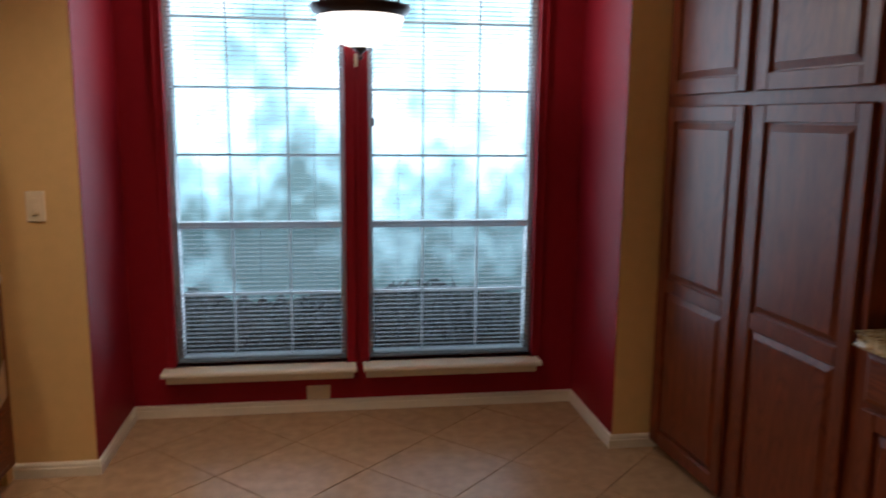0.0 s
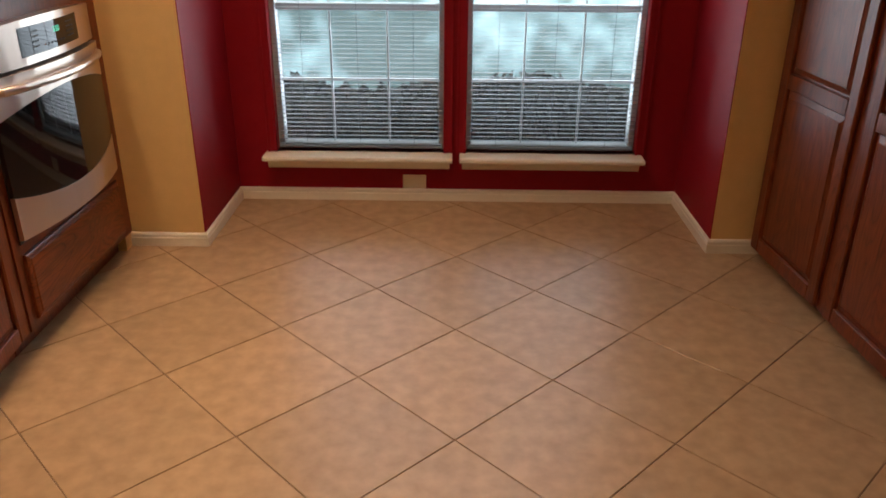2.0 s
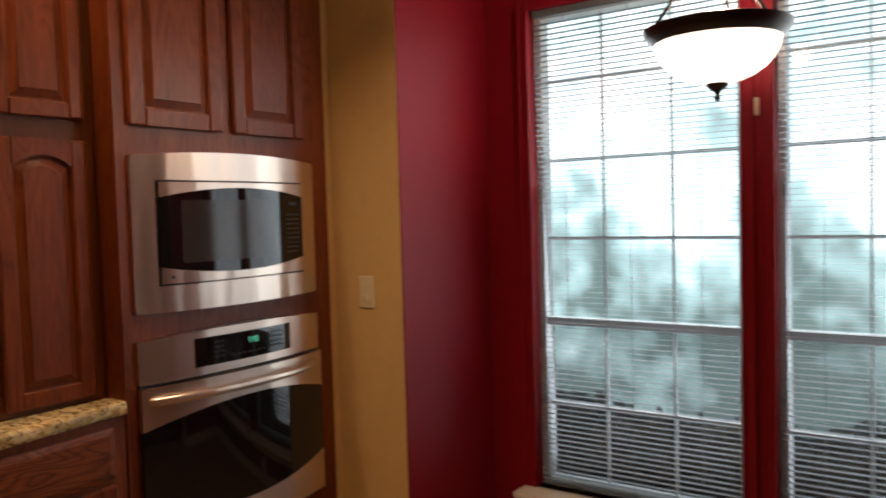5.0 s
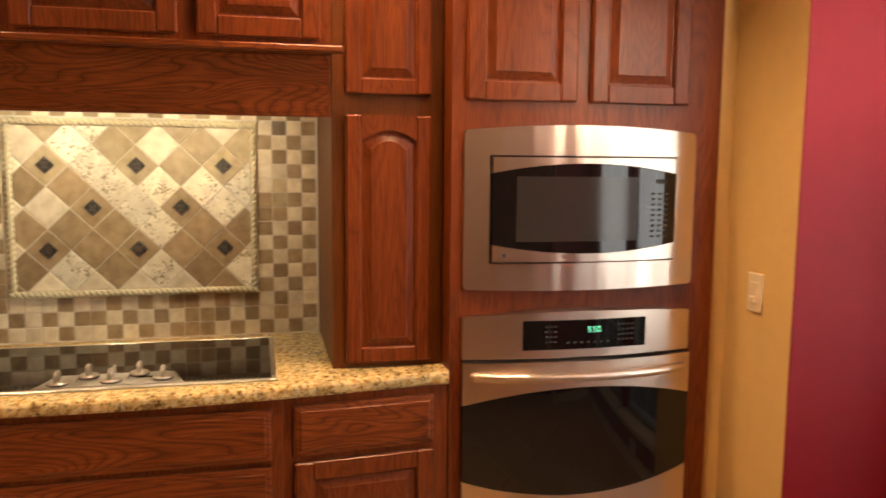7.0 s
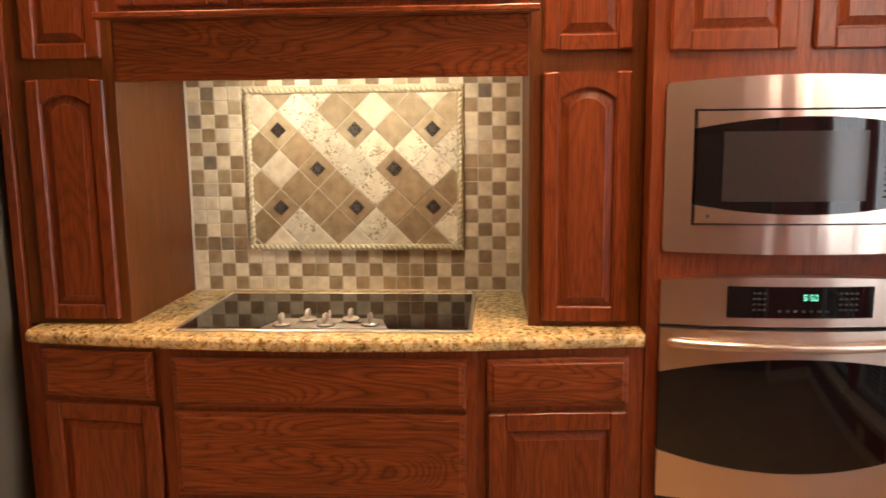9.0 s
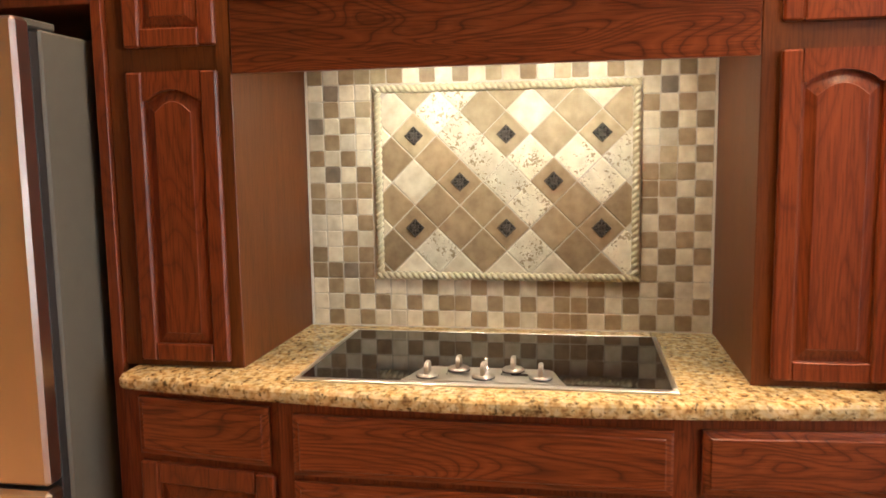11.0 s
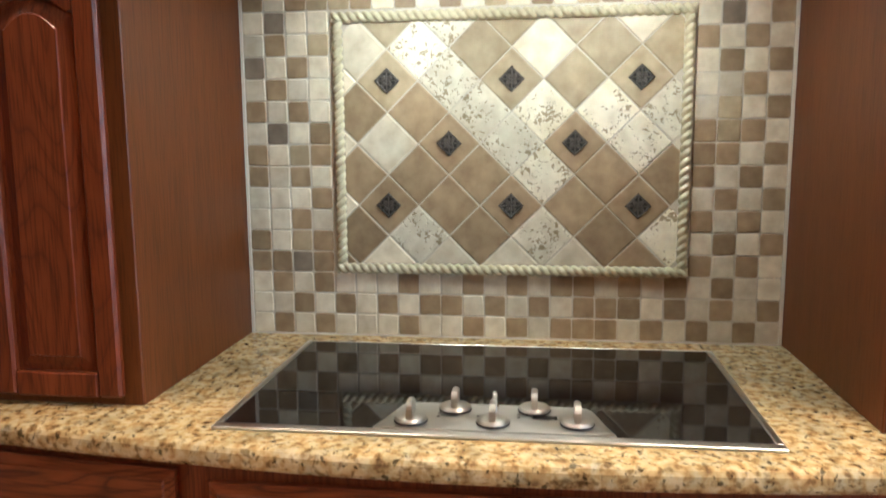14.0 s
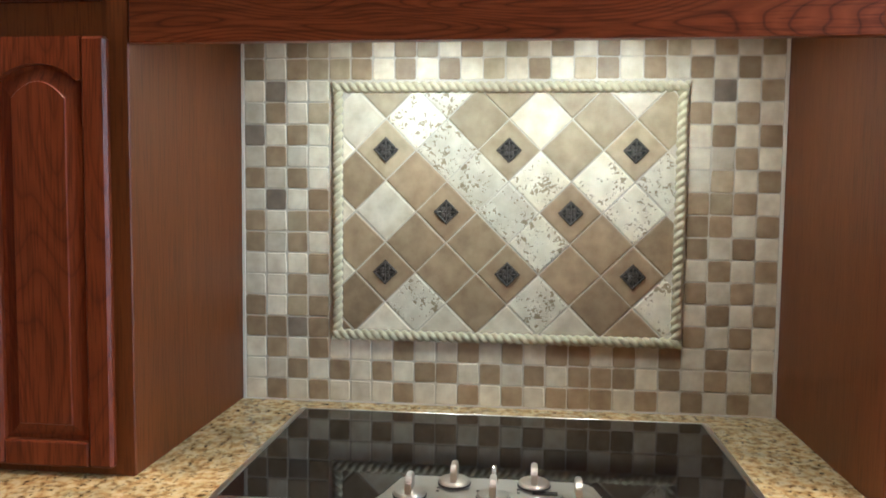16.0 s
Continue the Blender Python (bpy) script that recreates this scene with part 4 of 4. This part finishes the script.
def east_unit(name, along, width, depth, label, category, group="", toe=0.07, toe_in=0.05):
    at = PCORNER + PDIR * along - PIN * depth
    c = holder(name, tuple(at), label, category, group, turn=184)
    return c


def pantry():
    d, w = 0.40, 1.270
    c = east_unit("pantry_cabinet", 0, w, d, "tall stained oak pantry cabinet with two upper and two lower doors", "pantry cabinet")
    bm = bmesh.new()
    prism(bm, [(0, 0.0), (d - 0.05, 0.0), (d - 0.05, 0.05), (d, 0.05), (d, 2.44), (0, 2.44)], 0, w, "y")
    part("body", bm, OAK_V, c)
    for y, wd in ((0.040, 0.565), (0.668, 0.565)):
        door(c, y, 0.055, wd, 1.516, d, rails=(0.745,), rail=0.062)
        door(c, y, 1.618, wd, 0.79, d, rail=0.062)
    return c


pantry()
D2 = 0.42
be = east_unit("base_cabinet", 1.271, 1.9, D2, "stained oak base cabinet with drawers over doors beside the pantry", "cabinet", "base cabinets")
bm = bmesh.new()
prism(bm, [(0, 0), (D2 - 0.075, 0), (D2 - 0.075, 0.10), (D2, 0.10), (D2, 0.872), (0, 0.872)], 0, 1.8, "y")
part("body", bm, OAK_V, be)
for k in range(4):
    drawer_front(be, 0.03 + k * 0.442, 0.705, 0.415, 0.150, D2)
    door(be, 0.03 + k * 0.442, 0.115, 0.415, 0.572, D2)
line = []
for along, deep, r in ((1.272, 0.46, 0), (3.07, 0.46, 0), (3.07, -0.020, 0), (3.06, -0.042, 1), (2.2, -0.045, 1), (1.33, -0.045, 1), (1.285, -0.040, 1), (1.275, -0.02, 0)):
    p = PCORNER + PDIR * along - PIN * deep
    line.append((p.x, p.y, r))
countertop("countertop", line, 0.874, 0.914, "speckled granite worktop beside the pantry")

# ---- outside the windows ----
structure("ground", boxes(((-40, 3.40, -0.30), (44, 60, -0.15))), GRASS, "shaded lawn outside the windows")


def leaf_cloud(name, points, material, parent, seed, size=(0.03, 0.06)):
    rng = random.Random(seed)
    verts, faces = [], []
    for p in points:
        u = Vector([rng.gauss(0, 1) for _ in range(3)]).normalized()
        w = u.orthogonal().normalized()
        s = rng.uniform(*size)
        i = len(verts)
        verts += [p - u * s, p + w * s * 0.5, p + u * s, p - w * s * 0.5]
        faces.append((i, i + 1, i + 2, i + 3))
    me = bpy.data.meshes.new(name)
    me.from_pydata([tuple(v) for v in verts], [], faces)
    me.materials.append(material)
    o = new(name, me)
    o.parent = parent
    return o


def hedge(x0, x1, y, seed):
    g = holder("hedge", ((x0 + x1) / 2, y, -0.15), "dark clipped shrub close outside the windows", "hedge", "low shrubs")
    rng = random.Random(seed)
    half = (x1 - x0) / 2
    pts = []
    for _ in range(5200):
        x = rng.uniform(-half, half)
        top = 0.60 + 0.04 * math.sin(5 * x + seed) + rng.uniform(-0.03, 0.03)
        pts.append(Vector((x, rng.uniform(-0.22, 0.22), top * rng.random() ** 0.6)))
    leaf_cloud("foliage", pts, HEDGE, g, seed)
    bm = bmesh.new()
    for k in range(7):
        x = -half + (k + 0.5) * 2 * half / 7
        tube(bm, [(x, 0, 0), (x + 0.03, 0.02, 0.32), (x - 0.02, 0, 0.58)], 0.012, 6)
    part("stem", bm, BARK, g)


hedge(0.4, 2.05, 3.75, 3)
hedge(2.1, 3.9, 3.78, 4)


def garden_backdrop():
    """A glowing card outside the windows, painted with bright sky and hazy foliage."""
    m = bpy.data.materials.new("glowing_garden_card")
    m.use_nodes = True
    nt = m.node_tree
    nt.nodes.clear()
    out, em, co = (nt.nodes.new(k) for k in ("ShaderNodeOutputMaterial", "ShaderNodeEmission", "ShaderNodeTexCoord"))
    patch, fine, sep = (nt.nodes.new(k) for k in ("ShaderNodeTexNoise", "ShaderNodeTexNoise", "ShaderNodeSeparateXYZ"))
    patch.inputs["Scale"].default_value, patch.inputs["Detail"].default_value = 1.0, 2.0
    fine.inputs["Scale"].default_value, fine.inputs["Detail"].default_value = 4.5, 1.0
    for n in (patch, fine):
        nt.links.new(co.outputs["Object"], n.inputs["Vector"])
    nt.links.new(co.outputs["Object"], sep.inputs[0])
    # brightness painted on: dark near the ground, whiter with height
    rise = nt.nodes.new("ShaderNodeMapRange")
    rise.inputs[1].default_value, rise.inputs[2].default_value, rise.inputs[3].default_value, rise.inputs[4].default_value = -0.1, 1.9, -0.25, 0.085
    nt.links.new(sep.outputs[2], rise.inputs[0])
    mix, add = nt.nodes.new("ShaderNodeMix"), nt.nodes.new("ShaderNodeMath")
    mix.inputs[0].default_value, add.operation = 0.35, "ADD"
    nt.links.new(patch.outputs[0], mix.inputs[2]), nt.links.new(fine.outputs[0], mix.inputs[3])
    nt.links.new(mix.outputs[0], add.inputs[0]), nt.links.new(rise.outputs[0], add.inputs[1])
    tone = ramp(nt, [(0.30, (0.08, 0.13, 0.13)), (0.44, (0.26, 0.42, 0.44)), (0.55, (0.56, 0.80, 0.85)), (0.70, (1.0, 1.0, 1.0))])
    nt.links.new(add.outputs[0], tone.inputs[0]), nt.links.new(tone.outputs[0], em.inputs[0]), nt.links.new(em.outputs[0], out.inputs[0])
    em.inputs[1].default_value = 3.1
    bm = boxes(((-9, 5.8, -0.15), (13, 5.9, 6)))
    o = structure("backdrop", bm, m, "glowing backdrop painted with hazy trees and bright sky outside the windows")
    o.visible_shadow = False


garden_backdrop()


# ---- tiled pieces ----
def clip(poly, inside, cross):
    out = []
    for k in range(len(poly)):
        a, b = poly[k - 1], poly[k]
        if inside(a) != inside(b):
            out.append(cross(a, b))
        if inside(b):
            out.append(b)
    return out


def clip_rect(poly, x0, y0, x1, y1):
    for axis, lim, sign in ((0, x0, 1), (0, x1, -1), (1, y0, 1), (1, y1, -1)):
        def ins(p):
            return sign * (p[axis] - lim) >= -1e-9

        def crs(a, b):
            f = (lim - a[axis]) / (b[axis] - a[axis])
            return tuple(a[i] + f * (b[i] - a[i]) for i in range(2))
        poly = clip(poly, ins, crs)
        if len(poly) < 3:
            return []
    return poly


def tile_mesh(name, poly, thick, chamfer, axis, material):
    """A tile with a chamfered upper edge, about its own centre."""
    cx, cy = sum(p[0] for p in poly) / len(poly), sum(p[1] for p in poly) / len(poly)
    bm = bmesh.new()
    rel = [(p[0] - cx, p[1] - cy) for p in poly]
    n = len(rel)

    def inset(d):
        pts = []
        for k in range(n):
            p, q, r = (Vector(rel[(k + j) % n]) for j in (-1, 0, 1))
            d1, d2 = (q - p), (r - q)
            if d1.length < 1e-6 or d2.length < 1e-6:
                pts.append(tuple(q))
                continue
            d1, d2 = d1.normalized(), d2.normalized()
            n1, n2 = Vector((-d1.y, d1.x)), Vector((-d2.y, d2.x))
            m = n1 + n2
            m = m / max(0.3, m.dot(n1)) if m.length > 1e-6 else n1
            pts.append(tuple(q + m * d))
        return pts
    area = sum(rel[k - 1][0] * rel[k][1] - rel[k][0] * rel[k - 1][1] for k in range(n))
    sgn = 1 if area > 0 else -1

    def v(p, h):
        return bm.verts.new((h, p[0], p[1]) if axis == "x" else (p[0], p[1], h))
    a = [v(p, 0) for p in rel]
    b = [v(p, thick - chamfer) for p in rel]
    c = [v(p, thick) for p in inset(sgn * chamfer * 1.2)]
    for r0, r1 in ((a, b), (b, c)):
        for k in range(n):
            bm.faces.new((r0[k - 1], r0[k], r1[k], r1[k - 1]))
    bm.faces.new(c)
    bmesh.ops.recalc_face_normals(bm, faces=bm.faces)
    me = bpy.data.meshes.new(name)
    bm.to_mesh(me)
    bm.free()
    me.materials.append(material)
    return me, cx, cy


splash = structure("backsplash", boxes(((-0.008, -0.001, 0.9145), (0.0052, 1.261, 1.80))), GROUT, "travertine mosaic wall with a framed diamond panel behind the cooktop")
PITCH, ROWH, Y0, Z0 = 0.0521, 0.0514, 0.004, 0.917
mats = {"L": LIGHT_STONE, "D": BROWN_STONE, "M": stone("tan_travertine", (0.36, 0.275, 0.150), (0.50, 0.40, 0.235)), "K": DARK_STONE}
protos = {}
edge = random.Random(11)
h = 0.0248
for key, mat in mats.items():
    sq = [(-h, -h + 0.004), (-h + 0.004, -h), (h - 0.004, -h), (h, -h + 0.004), (h, h - 0.004), (h - 0.004, h), (-h + 0.004, h), (-h, h - 0.004)]
    for variant in range(5):
        worn = [(y + edge.uniform(-0.0009, 0.0009), z + edge.uniform(-0.0009, 0.0009)) for y, z in sq]
        protos[key, variant] = tile_mesh("mosaic_tile", worn, 0.0072, 0.0015, "x", mat)[0]
LEFT = ["DLDM", "DLDM", "LKLL", "LDLM", "KLDL", "LDLL", "DLDL", "LKLD", "DLMD", "DLDL", "LLLD", "LLDL", "DLMD", "DDKD", "LDLD", "LLDL", "LDLD"]
RIGHT = ["LDLD", "DLDL", "LKLD", "DLDL", "LDLD", "LLDL", "LMLD", "DMDL", "DDLD", "DLDL", "LDLD", "DLDL", "LDLD", "DLDL", "LDLL", "LDLD", "DLDL"]
BOTTOM = ["LLLDLLDLDLDDLDLD", "DLDLDDLDLDLDDDLD", "LLLDLLDLDLDDDLDL"]
TOP = "MDLDLDLMLDLMDLDL"
rng = random.Random(5)


def mosaic(col, row_from_top, key):
    """Row 0 is the strip level with the top of the framed panel's border tiles."""
    o = new("tile", protos[key, rng.randrange(5)])
    o.parent = splash
    o.location = (-0.0005 + rng.uniform(-0.0006, 0.0006), Y0 + PITCH * (col + 0.5), Z0 + ROWH * (16 - row_from_top - 0.5))
    o.rotation_euler = (radians(rng.uniform(-1.2, 1.2)), radians(rng.uniform(-0.5, 0.5)), radians(rng.uniform(-0.5, 0.5)))


for r in range(-1, 16):
    lk, rk = LEFT[r + 1], RIGHT[r + 1]
    for c in range(4):
        mosaic(c, r, lk[c])
        mosaic(20 + c, r, rk[c])
    if r <= 0:
        for c in range(16):
            mosaic(4 + c, r, TOP[c] if r == 0 else TOP[-1 - c])
    if r >= 13:
        for c in range(16):
            mosaic(4 + c, r, BOTTOM[r - 13][c])

# framed panel of diamonds
PY0, PY1, PZ0, PZ1 = 0.222, 1.044, 1.070, 1.683
HALF, MY, MZ = 0.0725, 0.3500, 1.5250
LIGHTS = {(-1, 1), (5, 1), (0, -2), (0, -6), (2, -6), (4, -6), (6, -6), (10, -4), (-2, 0), (-2, -2), (-2, -4), (8, 2)}
PITS = {(1, 1), (2, 2), (2, 0), (3, -1), (5, -1), (4, -2), (7, -1), (9, -1), (8, -2), (5, -3), (1, -5), (5, -5), (9, -5)}
MEDAL = {(0, 0), (4, 0), (8, 0), (2, -2), (6, -2), (0, -4), (4, -4), (8, -4)}
GREYS = {(6, 0), (-1, -3), (1, -3)}
med_me = None
part("grout_bed", boxes(((0.0053, PY0 + 0.020, PZ0 + 0.020), (0.0069, PY1 - 0.020, PZ1 - 0.020))), GROUT, splash, "cream sanded grout")
for i in range(-3, 12):
    for j in range(-8, 4):
        if (i + j) % 2:
            continue
        cy, cz, s = MY + i * HALF, MZ + j * HALF, HALF - 0.0017
        j1 = [edge.uniform(-0.0012, 0.0008) for _ in range(4)]
        poly = clip_rect([(cy - s - j1[0], cz), (cy, cz - s - j1[1]), (cy + s + j1[2], cz), (cy, cz + s + j1[3])], PY0 + 0.024, PZ0 + 0.024, PY1 - 0.024, PZ1 - 0.024)
        if len(poly) < 3 or abs(sum(poly[k - 1][0] * poly[k][1] - poly[k][0] * poly[k - 1][1] for k in range(len(poly)))) < 0.0006:
            continue
        # plain diamonds: lighter tan from row 0 up, darker brown below
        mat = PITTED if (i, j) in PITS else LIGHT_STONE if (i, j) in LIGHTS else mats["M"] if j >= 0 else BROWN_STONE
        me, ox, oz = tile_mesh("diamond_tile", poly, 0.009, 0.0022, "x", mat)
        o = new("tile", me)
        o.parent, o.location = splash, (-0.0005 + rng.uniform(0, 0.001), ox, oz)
        if (i, j) in MEDAL:
            if med_me is None:
                bm = bmesh.new()
                q = 0.0300
                prism(bm, [(-q, 0), (0, -q), (q, 0), (0, q)], 0, 0.0035)
                plate = len(bm.faces)
                for rr in (0.021,):
                    for a, b in (((-rr, 0), (rr, 0)), ((0, -rr), (0, rr))):
                        tube(bm, [(0.0040, *a), (0.0052, (a[0] + b[0]) / 2, (a[1] + b[1]) / 2), (0.0040, *b)], 0.0020, 6)
                for k in range(4):
                    e0, e1 = (math.cos(math.pi / 2 * k), math.sin(math.pi / 2 * k)), (math.cos(math.pi / 2 * (k + 1)), math.sin(math.pi / 2 * (k + 1)))
                    tube(bm, [(0.0040, 0.026 * e0[0], 0.026 * e0[1]), (0.0040, 0.026 * e1[0], 0.026 * e1[1])], 0.0018, 6)
                for a in range(4):
                    an = radians(45 + 90 * a)
                    lathe(bm, [(0.0055, 0.003), (0.0045, 0.0055), (0.002, 0.006)], 10, (0, 0.0105 * math.cos(an), 0.0105 * math.sin(an)), "x")
                bmesh.ops.recalc_face_normals(bm, faces=bm.faces)
                bm.faces.ensure_lookup_table()
                for k, f in enumerate(bm.faces):
                    f.material_index = int(k >= plate)
                med_me = bpy.data.meshes.new("medallion")
                bm.to_mesh(med_me)
                bm.free()
                med_me.materials.append(PEWTER), med_me.materials.append(PEWTER_RELIEF)
            o = tagged(new("medallion", med_me), "dark pewter diamond inset with a cross figure")
            o.parent, o.location = splash, (0.0088, cy, cz)


def rope(name, a, b):
    """A twisted liner from a to b (y, z)."""
    bm = bmesh.new()
    a, b = Vector(a), Vector(b)
    d = (b - a).normalized()
    nrm = Vector((-d.y, d.x))
    length, R, N, turns = (b - a).length, 0.0122, 16, (b - a).length / 0.0195
    steps = int(length / 0.0026)
    rings = []
    for s in range(steps + 1):
        p = a + d * (length * s / steps)
        ring = []
        for k in range(N):
            th = 2 * math.pi * k / N
            lobe = abs(math.cos(th - math.pi * turns * s / steps))
            rr = R * (0.58 + 0.54 * lobe ** 0.8)
            q = p + nrm * (rr * math.cos(th))
            ring.append(bm.verts.new((0.0085 + rr * math.sin(th), q.x, q.y)))
        rings.append(ring)
    for r0, r1 in zip(rings, rings[1:]):
        for k in range(N):
            bm.faces.new((r0[k], r0[k - 1], r1[k - 1], r1[k]))
    bm.faces.new(rings[0]), bm.faces.new(rings[-1])
    o = part(name, bm, ROPE, splash, "pale glazed twisted rope border", True)
    return o


m_ = 0.012
for a, b in (((PY0, PZ0 + m_), (PY1, PZ0 + m_)), ((PY0, PZ1 - m_), (PY1, PZ1 - m_)), ((PY0 + m_, PZ0 + 0.022), (PY0 + m_, PZ1 - 0.022)), ((PY1 - m_, PZ0 + 0.022), (PY1 - m_, PZ1 - 0.022))):
    rope("rope_border", a, b)
part("caulk", boxes(((-0.0004, -0.0025, 0.9145), (0.009, 0.004, 1.80)), ((-0.0004, 1.2545, 0.9145), (0.009, 1.2612, 1.80)), ((-0.0004, 0.0045, 0.9145), (0.007, 1.254, 0.9175))), WHITE, splash, "white caulk bead")

# floor of large tiles laid on the diagonal
floor = structure("floor", boxes(((-0.15, SOUTH, -0.012), (EAST + 0.15, BACK_Y, -0.0035))), FLOOR_GROUT, "tan ceramic floor tiles laid on the diagonal")
FH, FX, FY = 0.3225, 2.075, 1.512
s = FH - 0.0030
full = tile_mesh("floor_tile", [(-s, 0), (0, -s), (s, 0), (0, s)], 0.0035, 0.001, "z", FLOOR_TILE)[0]
for i in range(-8, 9):
    for j in range(-16, 8):
        if (i + j) % 2:
            continue
        cx, cy = FX + (i + 0) * FH, FY + j * FH + FH * 0
        poly = [(cx - s, cy), (cx, cy - s), (cx + s, cy), (cx, cy + s)]
        cut = clip_rect(poly, -0.005, SOUTH + 0.01, EAST, BACK_Y - 0.002)
        if len(cut) < 3:
            continue
        if cut and all(p in cut for p in poly):
            o = new("tile", full)
            o.location = (cx, cy, -0.0035 + 0.0003 * rng.random())
        else:
            me, ox, oy = tile_mesh("floor_tile", cut, 0.0035, 0.001, "z", FLOOR_TILE)
            o = new("tile", me)
            o.location = (ox, oy, -0.0035)
        o.parent = floor
